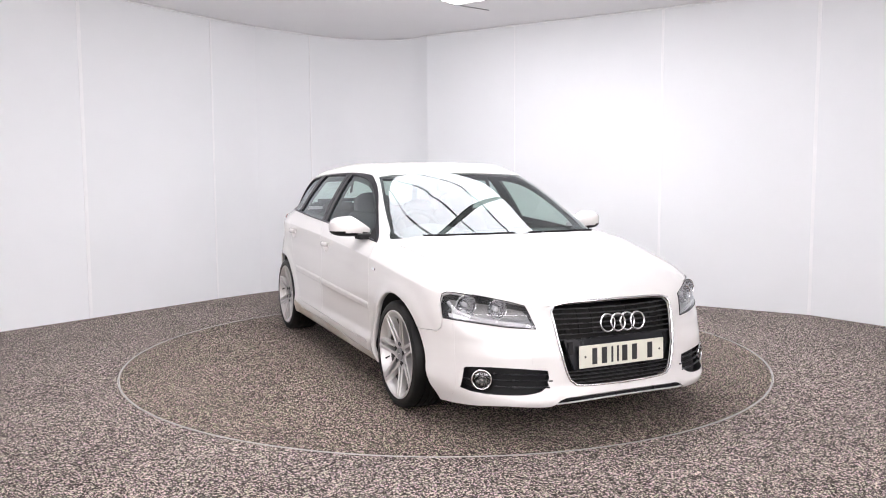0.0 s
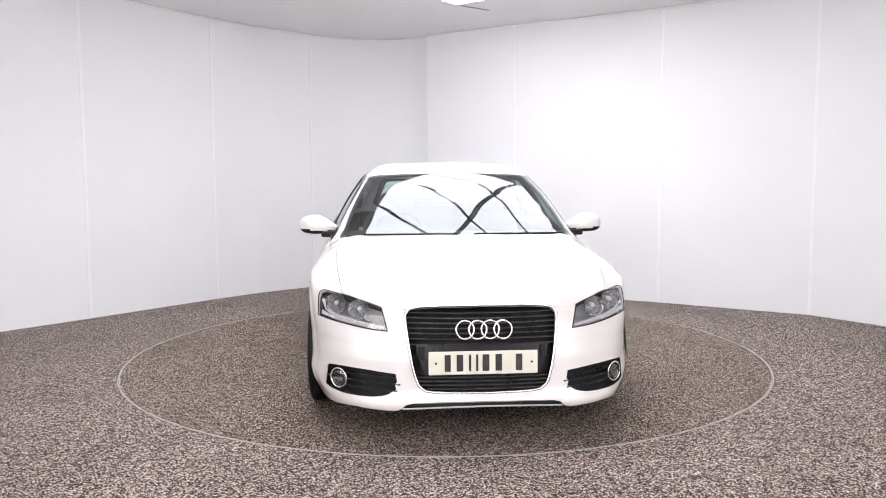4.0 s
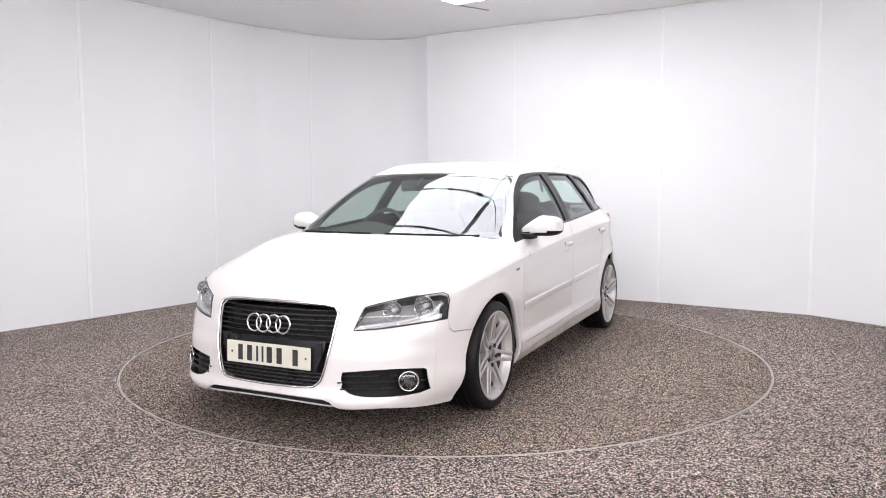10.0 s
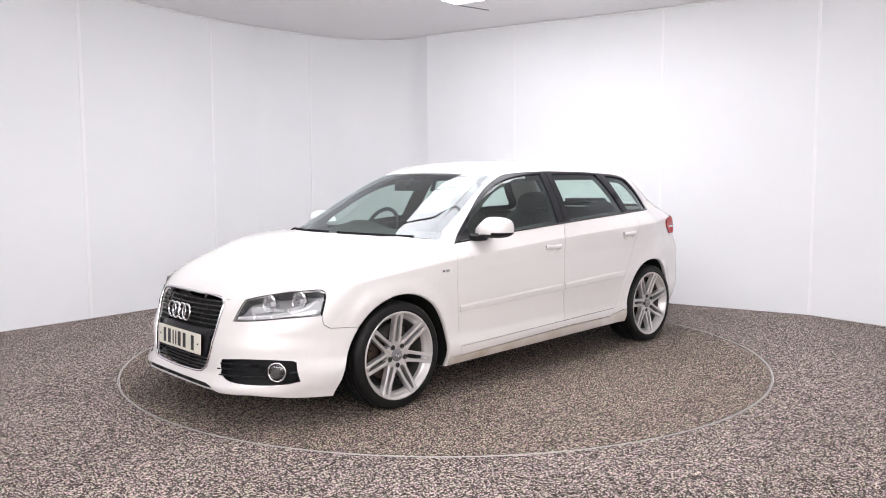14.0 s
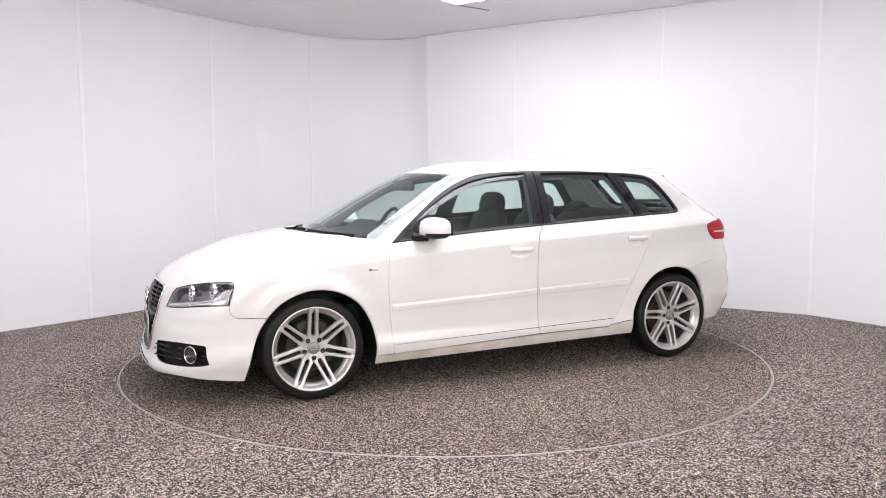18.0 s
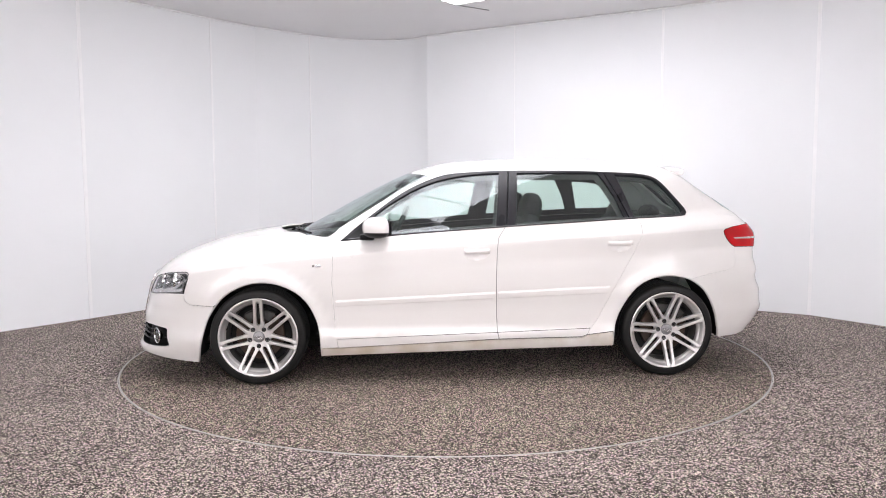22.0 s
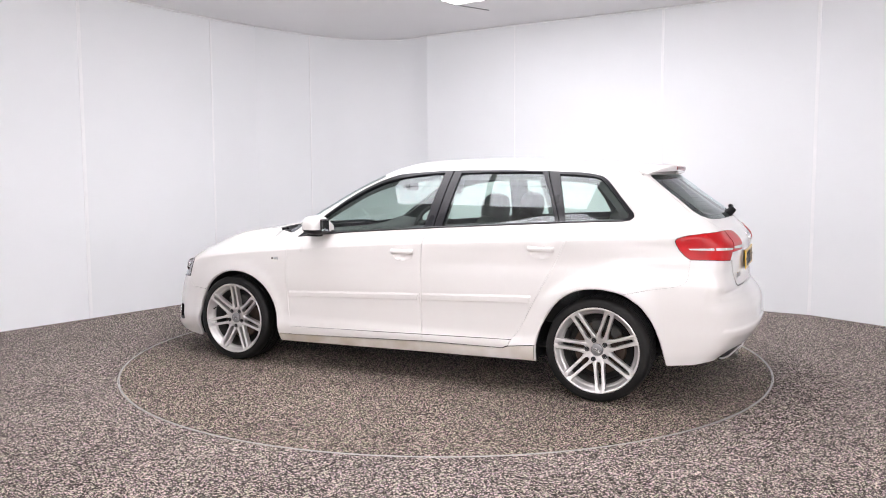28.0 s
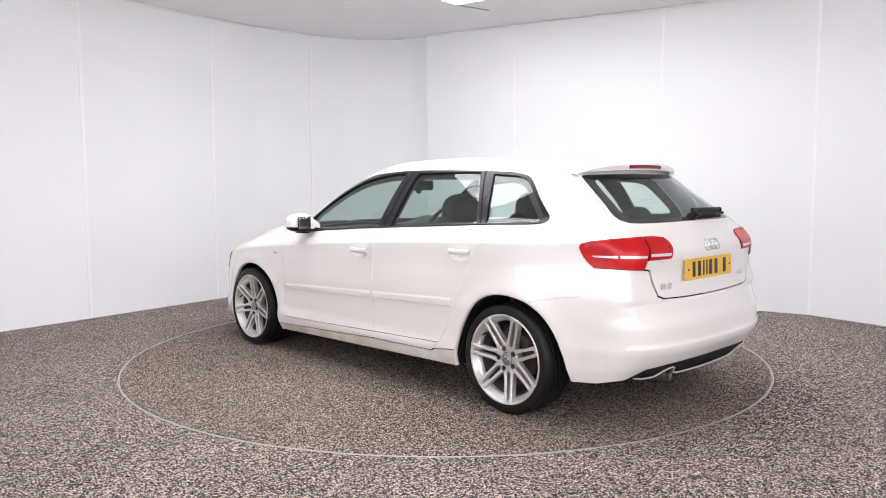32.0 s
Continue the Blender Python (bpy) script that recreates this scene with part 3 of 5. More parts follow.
car = new("car")
tagged(car, "white five-door hatchback car with silver alloy wheels on a turntable", "car")
WS_SIDE = smooth_line([(.87, .742), (.66, .690), (.45, .634), (.21, .568)], .05)
WS_TOP = smooth_line([(.21, .568), (.236, .545), (.285, .45), (.332, .22), (.345, 0)], .05)
WS_BASE = smooth_line([(1.165, 0), (1.13, .25), (1.045, .50), (.95, .66), (.87, .742)], .05)
WINDSCREEN = WS_BASE[:-1] + WS_SIDE[:-1] + WS_TOP
WINDSCREEN = WINDSCREEN + [(x, -y) for x, y in reversed(WINDSCREEN) if abs(y) > 1e-6]
REAR_GLASS_HALF = smooth_line([(0, 1.290), (.25, 1.289), (.455, 1.284), (.480, 1.272), (.522, 1.160), (.560, 1.076), (.566, 1.050), (.545, 1.037), (.40, 1.031), (0, 1.033)], .03)
REAR_GLASS = mirror2(REAR_GLASS_HALF)
SPOILER_X = -1.43
# where the side sheet and the rear corner sheet meet, from the roof's end down to the tail lamp
CORNER_YZ = [(rail(SPOILER_X)[0] + (.70 - rail(SPOILER_X)[0]) * (k / 16)**1.4, rail(SPOILER_X)[1] + (.9585 - rail(SPOILER_X)[1]) * k / 16) for k in range(17)]
GATE_EDGE = smooth_line([(.555, .984), (.582, 1.022), (.577, 1.076), (.540, 1.160), (.499, 1.272), (.490, 1.294)], .03)

for flip in (False, True):
    s = -1 if flip else 1
    # doors: pressed outer sheet, lower trim, rubbing strip, handle, windows
    cups = {"front_door": (-.062, .803), "rear_door": (-.967, .848)}
    outlines = {
        "front_door": [(.789, .881)] + dlo_between(-.247, .789) + MID_SEAM + [(-.193, sill_line(-.193)), (.811, sill_line(.811))] + FRONT_SEAM[:-1],
        "rear_door": list(reversed(MID_SEAM)) + dlo_between(-1.10, -.247) + REAR_SEAM + [(-.781, sill_line(-.785)), (-.193, sill_line(-.193))],
    }
    lows = {
        "front_door": [(.810, sill_line(.810)), (-.193, sill_line(-.193)), (-.203, .2625), (.371, .239), (.802, .2225)],
        "rear_door": [(-.193, sill_line(-.193)), (-.785, sill_line(-.785)), (-.765, .283), (-.731, .268), (-.203, .2625)],
    }
    strips = {"front_door": (.812, -.178), "rear_door": (-.197, -.909)}
    glasses = {
        "front_door": smooth_line([(.711, .900), (.558, 1.046), (.38, 1.160), (.234, 1.229), (.088, 1.269), (-.096, 1.294), (-.235, 1.301)], .04) + [(-.187, .972), (.156, .944), (.45, .922)],
        "rear_door": [(-.355, 1.300), (-.60, 1.3035), (-.885, 1.3005), (-.920, 1.245), (-.972, 1.143), (-1.018, 1.0175), (-.65, .998), (-.314, .977)],
    }
    frames = {
        "front_door": [p for p in DLO_BOTTOM if p[0] > -.252] + [(-.252, .9635), (-.296, 1.319)] + [p for p in DLO_TOP[:-1] if p[0] > -.296],
        "rear_door": [(-.256, .9637)] + [p for p in DLO_BOTTOM if -1.04 < p[0] < -.256] + [(-1.050, 1.0072), (-1.014, 1.10), (-.922, 1.3095)] + [p for p in DLO_TOP if -.918 < p[0] < -.300] + [(-.300, 1.319)],
    }
    for kind in ("front_door", "rear_door"):
        cx_, cz_ = cups[kind]
        ell = [(cx_ + .070 * math.cos(a), cz_ - .008 + .036 * math.sin(a)) for a in np.linspace(0, 2 * math.pi, 22)[:-1]]
        door = panel(kind, [("side", outlines[kind], [ell])], M_PAINT, car, flip=flip, gap=.0016)
        panel("handle_cup", [("side", ell)], M_PAINT, door, lift=lambda a, b: -.018 * np.clip(1.15 - ((a - cx_) / .070)**2 - ((b - cz_ + .008) / .036)**2, 0, 1), edge=0, gap=-.0045, grid=.012, flip=flip)
        hp = []
        for k in range(9):
            u = -1 + k / 4
            p, n = skin_at("side", cx_ + .079 * u, cz_ + .013, .024 - .016 * abs(u)**3)
            hp.append((p.x, p.y * s, p.z))
        tube("handle", hp, .009, M_PAINT, door, n=10, flat=1.75, label="white grip handle")
        panel("lower_trim", [("side", lows[kind])], M_PAINT, door, flip=flip, lift=.001)
        x0, x1 = strips[kind]
        zt, zb = (lambda x: .521 + (.815 - x) * .0406), (lambda x: .479 + (.815 - x) * .0362)
        panel("rubbing_strip", [("side", [(x0, zt(x0)), (x1, zt(x1)), (x1 + .012, zb(x1)), (x0, zb(x0))])], M_PAINT, door, lift=lambda a, b: .0015 + .0040 * np.clip((zt(a) - b) / .012, 0, 1) - .0015 * np.clip((zb(a) + .006 - b) / .006, 0, 1), edge=.005, gap=.0005, grid=.006, flip=flip, label="white raised rubbing strip")
        panel("window_frame", [("side", frames[kind], [glasses[kind]])], M_GLOSSBLACK, door, lift=.0015, edge=.02, grid=.03, flip=flip, label="black window surround")
        panel("window_glass", [("side", glasses[kind])], M_GLASS, door, lift=-.008, edge=.004, gap=-.004, flip=flip, label="green-tinted side window")
    quarter = [(-1.053, 1.0074)] + [p for p in DLO_BOTTOM if p[0] < -1.07] + DLO_REAR[1:-1] + [p for p in DLO_TOP if p[0] < -.93] + [(-.925, 1.3095), (-1.017, 1.10)]
    qglass = smooth_line([(-1.084, 1.0212), (-1.24, 1.027), (-1.388, 1.033)], .05) + smooth_line([(-1.410, 1.037), (-1.424, 1.050), (-1.418, 1.069), (-1.355, 1.149), (-1.274, 1.238), (-1.238, 1.262), (-1.188, 1.275)], .02) + [(-1.10, 1.283), (-1.000, 1.288), (-1.038, 1.18)]
    qf = panel("quarter_window_frame", [("side", quarter, [qglass])], M_GLOSSBLACK, car, lift=.0015, edge=.02, grid=.03, flip=flip, label="black quarter window surround")
    panel("quarter_window_glass", [("side", qglass)], M_GLASS, qf, lift=-.008, edge=.004, gap=-.004, flip=flip, label="green-tinted quarter window")

    # front wing
    hl_side = [(1.811, z_at(1.811, .703) - .002), (1.744, .691), (1.719, .677), (1.722, .641), (1.744, .569)]
    bonnet_edge = smooth_line([(.84, .752), (1.2, .738), (1.55, .716), (1.83, .678)], .02)
    wing = ([(.789, .881), (.806, .862), (.829, .794), (.836, .626), (.823, .411), (.808, .275), (.802, .225), (.906, .222), (.907, .28)]
            + list(reversed([p for p in ARCH_F if p[1] > .30 and (p[0] < 1.54 or p[1] > .49)])) + [(1.560, .492), (1.707, .499), (1.738, .520), (1.745, .545)]
            + list(reversed(hl_side)) + [(x, z_at(x, y)) for x, y in reversed(bonnet_edge)])
    panel("front_wing", [("side", wing)], M_PAINT, car, flip=flip, gap=.0004, label="white front wing panel")

    # sill
    sill = [(.905, .219), (.802, .2185), (.371, .235), (-.203, .2585), (-.731, .264), (-.765, .279), (-.93, .300), (-.928, .205), (.905, .167)]
    panel("sill", [("side", sill)], M_SILL, car, flip=flip, lift=.001, label="white sill with brownish road dirt")

    # bumpers wrap round the corners: front
    arch_low = [p for p in ARCH_F if p[0] > 1.5 and p[1] < .49]
    hl_low = [(1.7445, .566), (x_nose(NOSE_Y, .5655), .5655)]
    seam_up = [(1.560, .489), (1.707, .496), (1.740, .518), (1.7475, .545)]
    corner = [(x_nose(NOSE_Y, z), z) for z in np.linspace(.5655, .132, 16)]
    fb_side = arch_low + seam_up + hl_low[:1] + corner + [(1.672, .132)]
    # back
    seam_r = smooth_line([(-1.436, .6245), (-1.572, .652), (-1.712, .674), (-1.750, .692), (-1.765, .722), (-1.766, .77), (-1.768, .8155)], .03)
    arch_r = [p for p in ARCH_R if p[0] < -1.437]
    corner_r = [(x_tail(TAIL_Y, z), z) for z in np.linspace(.815, .250, 18)]
    seam_low = [(x, z - .0014) if x > -1.74 else (x - .0012, z - .0004) for x, z in seam_r]
    rb_side = seam_low + corner_r + [(-1.79, .237), (-1.680, .229)] + list(reversed(arch_r))
    panel("bumper_corner", [("side", fb_side)], M_PAINT, car, flip=flip, gap=0, edge=.012)
    panel("bumper_corner", [("side", rb_side)], M_PAINT, car, flip=flip, gap=0, edge=.012)

    # rounded arch lips and dark wheel houses
    for arch, cxw in ((ARCH_F, 1.289), (ARCH_R, -1.289)):
        verts, faces = [], []
        a2 = np.array(arch)
        P = on_side(a2[:, 0], a2[:, 1])
        n = len(P)
        cx0 = cxw
        for (px_, py_, pz_) in P:
            d = np.array([px_ - cx0, 0, pz_ - .31])
            d /= np.linalg.norm(d)
            for back, rise in ((.0, .0), (.004, -.006), (.014, -.008), (.03, -.002), (.20, .035), (.42, .035)):
                verts.append((px_ + d[0] * rise, (py_ - back) * s, pz_ + d[2] * rise))
        for nm, k0, k1, mt in (("arch_lip", 0, 3, M_PAINT), ("wheel_house", 3, 5, M_DARK)):
            w = k1 - k0 + 1
            vv = [verts[i * 6 + k] for i in range(n) for k in range(k0, k1 + 1)]
            ff = [(i * w + k, i * w + k + 1, i * w + w + k + 1, i * w + w + k) for i in range(n - 1) for k in range(w - 1)]
            mesh_object(nm, vv, ff, mt, car, True, "dark wheel house lining" if k0 else "")

    # upper body side: pillars, cant rail and rear quarter
    up_front = [(x, z) for x, (y, z) in RAIL.items() if x <= .80]
    tl_side = [(-1.768, .8175), (-1.743, .835), (-1.713, .868), (-1.695, .900), (-1.689, .917), (-1.693, .927), (-1.703, .9345), (-1.753, .9475), (x_tail(TAIL_Y, .9585), .9585)]
    rear_edge = [(x_tail(y, z), z) for y, z in reversed(CORNER_YZ[:-1])]
    upper = ([(.846, z_at(.846, .757))] + up_front + rear_edge[::-1] + tl_side[::-1] + list(reversed(seam_r)) + list(reversed([p for p in ARCH_R if p[1] > .30 and not (p[0] < -1.434)])) + [(-.932, .303), (-.768, .283)]
             + [(-.785, .32)] + list(reversed(REAR_SEAM)) + [p for p in DLO_BOTTOM if p[0] < -1.10] + DLO_REAR[1:-1] + DLO_TOP)
    mould = [skin_at("side", x, z + .004, .0035)[0] for x, z in DLO_BOTTOM if x < .74]
    tube("waist_moulding", [(p.x, p.y * s, p.z) for p in mould], .0042, M_DARKCHROME, car, n=6, label="thin dark moulding below the side windows")
    corner_patch = ([(TAIL_Y, .9585), (.66, .963), (.56, .9675), (.534, .9675)] + GATE_EDGE + [(y, z_at(SPOILER_X, y)) for y in (.49, .505, .52, .535)] + CORNER_YZ[:-1])
    panel("body_side", [("side", upper), ("tail", corner_patch)], M_PAINT, car, flip=flip, gap=0, edge=.010, label="white body side with roof pillars")

# roof with the strips beside the windscreen
half = [(x, RAIL[x][0]) for x in reversed([q for q in RAIL_X if q > SPOILER_X])]
half = [(SPOILER_X, 0), (SPOILER_X, rail(SPOILER_X)[0])] + half + [(.845, .764), (.885, .757)] + WS_SIDE + WS_TOP[1:-1]
roof_loop = half + [(.345, 0)] + [(x, -y) for x, y in reversed(half[1:])]
panel("roof", [("top", roof_loop)], M_PAINT, car, gap=0, label="white roof panel")

bonnet_half = [(1.250, 0), (1.215, .28), (1.13, .54), (1.00, .68), (.84, .750)] + smooth_line([(.84, .752), (1.2, .738), (1.55, .716), (1.83, .678)], .02)[1:] + \
    smooth_line([(1.83, .678), (1.926, .575), (1.995, .480), (2.030, .40), (2.046, .345)], .04)[1:] + smooth_line([(2.046, .345), (2.062, .22), (2.072, 0)], .06)[1:-1] + [(2.072, 0)]
bonnet_loop = bonnet_half + [(x, -y) for x, y in reversed(bonnet_half[1:-1])]
panel("bonnet", [("top", bonnet_loop)], M_PAINT, car, gap=.0014, label="white bonnet")
scuttle_half = [(1.247, 0), (1.212, .28), (1.127, .54), (.998, .677), (.84, .746)]
scuttle_in = [(1.06, 0), (1.03, .28), (.95, .52), (.86, .65), (.82, .738)]
panel("scuttle", [("top", scuttle_half + scuttle_in[::-1] + [(x, -y) for x, y in scuttle_in[1:]] + [(x, -y) for x, y in scuttle_half[::-1][:-1]])], M_BLACK, car, lift=-.030, edge=0, label="black scuttle below the windscreen")
screen = panel("windscreen", [("screen", WINDSCREEN)], M_SCREEN, car, lift=-.002, edge=.005, gap=0, label="tinted windscreen")
inner_ws = [((x - .6) * .93 + .588, y * .965) for x, y in WINDSCREEN]
panel("black_border", [("screen", WINDSCREEN, [inner_ws])], M_BLACK, screen, lift=-.006, edge=0, gap=0, grid=.03, label="black printed screen border")

# tailgate
gate_half = [(0, .648), (.25, .650), (.445, .657), (.490, .674), (.508, .716), (.540, .804), (.578, .8105), (.562, .857), (.531, .966)] + GATE_EDGE
gate_loop = gate_half + [(.40, 1.302), (.20, 1.306), (0, 1.307)]
gate_loop += [(-y, z) for y, z in reversed(gate_loop[1:-1])]
gate = panel("tailgate", [("tail", gate_loop, [REAR_GLASS])], M_PAINT, car, label="white tailgate")
panel("rear_window", [("tail", REAR_GLASS)], M_GLASS, gate, lift=-.001, edge=.005, gap=.001, label="tinted rear window")
panel("black_border", [("tail", REAR_GLASS, [[(y * .90, 1.16 + (z - 1.16) * .80) for y, z in REAR_GLASS]])], M_BLACK, gate, lift=-.006, edge=0, gap=0, grid=.03, label="black printed screen border")

for z in np.linspace(1.085, 1.245, 8):
    w = .455 - (z - 1.075) * .36
    P = [tuple(skin_at("tail", y, z, -.008)[0]) for y in np.linspace(-w, w, 13)]
    tube("heater_line", P, .0004, M_DISC, gate, n=4)

# bumpers
fog_half = smooth_line([(.415, .337), (.552, .350), (.662, .353), (.742, .344)], .03) + [(.752, .336), (.757, .300), (.766, .236), (.737, .226)] + smooth_line([(.688, .223), (.611, .224), (.518, .227), (.454, .240), (.412, .265)], .03) + [(.418, .281), (.409, .302)]
grille_half = [(0, .654)] + smooth_line([(.20, .651), (.30, .645), (.345, .636), (.366, .612), (.364, .58), (.354, .491), (.332, .362), (.306, .285), (.275, .260), (.20, .252)], .03) + [(0, .249)]
GRILLE = grille_half + [(-y, z) for y, z in reversed(grille_half[1:-1])]
hl_bottom = [(.448, .531), (.567, .539), (.705, .557), (NOSE_Y + .006, .5655)]
fb_half = [(0, .664), (.22, .660), (.33, .650), (.37, .634), (.46, .645), (.478, .640), (.455, .558)] + hl_bottom + [(NOSE_Y + .006, .132), (.74, .143), (.66, .162), (.60, .170), (.50, .166), (.44, .163), (.41, .166), (.39, .179), (.37, .197), (.335, .208), (.20, .213), (0, .215)]
fb_loop = fb_half + [(-y, z) for y, z in reversed(fb_half[1:-1])]
front_bumper = panel("front_bumper", [("nose", fb_loop, [GRILLE, fog_half, [(-y, z) for y, z in fog_half]])], M_PAINT, car, gap=0, lift=-.0006, grid=.03, label="white front bumper with a tall grille opening")
rb_half = [(0, .643), (.25, .645), (.455, .652), (.500, .670), (.518, .713), (.550, .799), (.588, .8055), (.684, .812), (TAIL_Y + .005, .815)] + [(TAIL_Y + .005, .250), (.65, .256), (.615, .278), (.575, .310), (.45, .325), (.30, .333), (0, .338)]
rb_loop = rb_half + [(-y, z) for y, z in reversed(rb_half[1:-1])]
panel("rear_bumper", [("tail", rb_loop)], M_PAINT, car, gap=0, lift=-.0006, grid=.016, label="white rear bumper")


# ---------------------------------------------------------------- wheels
def alloy_wheel():
    """A seven twin-spoke wheel about the y axis, its outer face towards +y."""
    v, f = lathe([(.204, .060), (.209, .074), (.2145, .083), (.222, .0875), (.2245, .0895), (.231, .098), (.238, .103), (.245, .106),
                  (.244, .112), (.239, .114), (.233, .112), (.228, .105), (.224, .096), (.219, .086), (.212, .078), (.204, .060)], 64)
    wheel = mesh_object("wheel", v, f, M_ALLOY, None, True)
    wheel.data.set_sharp_from_angle(angle=radians(35))
    v, f = lathe([(.2045, .060), (.200, .04), (.194, .0), (.194, -.08), (.225, -.10), (.243, -.100), (.243, -.107), (.20, -.107)], 48)
    mesh_object("barrel", v, f, M_BARREL, wheel, True, "silver inner barrel, coloured dark for shade")
    prof = [(.236, -.100), (.244, -.110), (.256, -.1135), (.274, -.1135), (.287, -.108), (.2945, -.096), (.2975, -.080)]
    for g in (-.055, -.018, .018, .055):
        prof += [(.2980, g - .006), (.2910, g - .004), (.2910, g + .004), (.2980, g + .006)]
    prof += [(.2975, .080), (.2945, .096), (.287, .108), (.281, .112), (.279, .1125), (.275, .1138), (.266, .1150), (.258, .1142), (.255, .1155), (.250, .1150), (.244, .110), (.236, .100)]
    v, f = lathe(prof, 72)
    t = mesh_object("tyre", v, f, M_RUBBER, wheel, True, "black road tyre")
    t.data.set_sharp_from_angle(angle=radians(38))
    # one twin spoke, then the other six on the same mesh
    bm = bmesh.new()
    half = lut((.050, .0240), (.062, .0292), (.072, .0342), (.079, .0350), (.088, .0318), (.104, .0302), (.15, .0290), (.20, .0284), (.243, .0284))
    slot = lut((.060, .0), (.0665, .0), (.069, .0046), (.074, .0082), (.082, .0118), (.095, .0126), (.15, .0114), (.20, .0096), (.214, .0082), (.2205, .0042), (.2235, .0), (.25, .0))
    face = lut((.050, .083), (.075, .086), (.11, .0915), (.15, .098), (.20, .1075), (.232, .1145), (.243, .1165))
    stations = (.050, .060, .066, .0685, .071, .0745, .080, .088, .098, .112, .135, .160, .185, .203, .213, .2185, .2220, .2240, .233, .2395, .2420)
    for sd in (-1, 1):
        secs = []
        for r in stations:
            o, i, y1 = float(half(r)), max(0.0, float(slot(r))), float(face(r))
            y0 = y1 - (.036 if r < .2 else .036 - (r - .2) * .5)
            if r > .2415:
                y1 -= .003
            bev = .0032
            sec = []
            for c, y in ((o, y0), (o, y1 - bev), (o - bev, y1), (i + bev * .9, y1), (i, y1 - bev * (1 if i > .001 else .35)), (i, y0)):
                sec.append(bm.verts.new((sd * c, y, r)))
            secs.append(sec)
        for a, b in zip(secs, secs[1:]):
            for k in range(5):
                bm.faces.new((a[k], a[k + 1], b[k + 1], b[k]))
        bm.faces.new(list(reversed(secs[-1])))
    for f in bm.faces:
        f.smooth = True
    bmesh.ops.recalc_face_normals(bm, faces=bm.faces[:])
    spoke = part("twin_spoke", bm, M_ALLOY, wheel)
    spoke.data.set_sharp_from_angle(angle=radians(32))
    for k in range(1, 7):
        o = new("twin_spoke", spoke.data)
        o.parent = wheel
        o.matrix_basis = pose(0, 0, 0, 0, k * 360 / 7, 0)
    v, f = lathe([(.0001, .078), (.030, .080), (.052, .0825), (.066, .0845), (.072, .080), (.074, .05), (.06, .02), (.0001, .02)], 40)
    h = mesh_object("hub", v, f, M_ALLOY, wheel, True)
    h.data.set_sharp_from_angle(angle=radians(35))
    v, f = lathe([(.0001, .0925), (.026, .0920), (.0330, .0905), (.0350, .087), (.0355, .078)], 32)
    cap = mesh_object("hub_cap", v, f, M_CAP, wheel, True, "grey hub cap")
    for k in range(4):
        a = [(-.0165 + .011 * k + .0070 * math.cos(q), .0932, .0070 * math.sin(q)) for q in np.linspace(0, 2 * math.pi, 17)[:-1]]
        tube("emblem_ring", a, .0011, M_CHROME, cap, True, 5, up=(0, 1, 0))
    bv, bf = lathe([(.0001, .086), (.0075, .086), (.0082, .084), (.0082, .070)], 6)
    for k in range(5):
        ang_ = 2 * math.pi * k / 5 - math.pi / 2
        d = mesh_object("wheel_bolt", bv, bf, M_BOLT, wheel) if not k else new("wheel_bolt", first_bolt)
        first_bolt = d.data
        d.parent = wheel
        d.location = (.0560 * math.cos(ang_), .0035, .0560 * math.sin(ang_))
        ob = mesh_object("bolt_recess", *lathe([(.0082, .0835), (.0130, .0862), (.0142, .0870), (.0142, .0862)], 16), M_BOLT, wheel) if not k else new("bolt_recess", first_rec)
        first_rec = ob.data
        ob.parent = wheel
        ob.location = d.location
    v, f = lathe([(.07, .0), (.07, .022), (.146, .022), (.150, .018), (.150, -.004), (.146, -.006), (.07, -.006)], 48)
    mesh_object("brake_disc", v, f, M_DISC, wheel, False, "rust-tinged steel brake disc")
    sec = [(.102, -.020), (.158, -.020), (.164, -.014), (.164, .034), (.156, .044), (.110, .046), (.102, .040), (.102, -.020)]
    v, f = lathe(sec, 14, radians(55), radians(125))
    m_ = len(sec)
    f += [tuple(range(m_ - 1)), tuple(reversed(range(14 * m_, 14 * m_ + m_ - 1)))]
    mesh_object("brake_caliper", v, f, M_DARKMETAL, wheel, False, "dark brake caliper")
    v, f = lathe([(.0001, -.02), (.19, -.02), (.19, -.03), (.0001, -.03)], 32)
    mesh_object("backing_plate", v, f, M_DARK, wheel)
    bm = bmesh.new()
    bmesh.ops.create_cone(bm, segments=8, radius1=.005, radius2=.0035, depth=.03, matrix=pose(.19, .085, .055, 70, 0, 0), cap_ends=True)
    part("valve", bm, M_BLACK, wheel)
    return wheel


M_CAP = material("grey hub cap", (.30, .30, .31), .35, .6, vary=.1, vary_scale=30)
M_BOLT = material("dark wheel bolt", (.05, .05, .052), .45, .6, vary=.2, vary_scale=30)
M_DARKMETAL = material("dark cast metal", (.06, .058, .056), .6, .5, bump=.2, bump_scale=150, vary=.3, vary_scale=20)
TYRE_Z = .2982
first = alloy_wheel()
first.parent = car
first.matrix_basis = pose(1.289, .768, TYRE_Z)
for x, y, turn, spin in ((-1.289, .752, 0, -19), (1.289, -.768, 180, 33), (-1.289, -.752, 180, 10)):
    o = copy_thing(first, pose(x, y, TYRE_Z, 0, 0, turn) @ pose(0, 0, 0, 0, spin, 0))
    o.parent = car

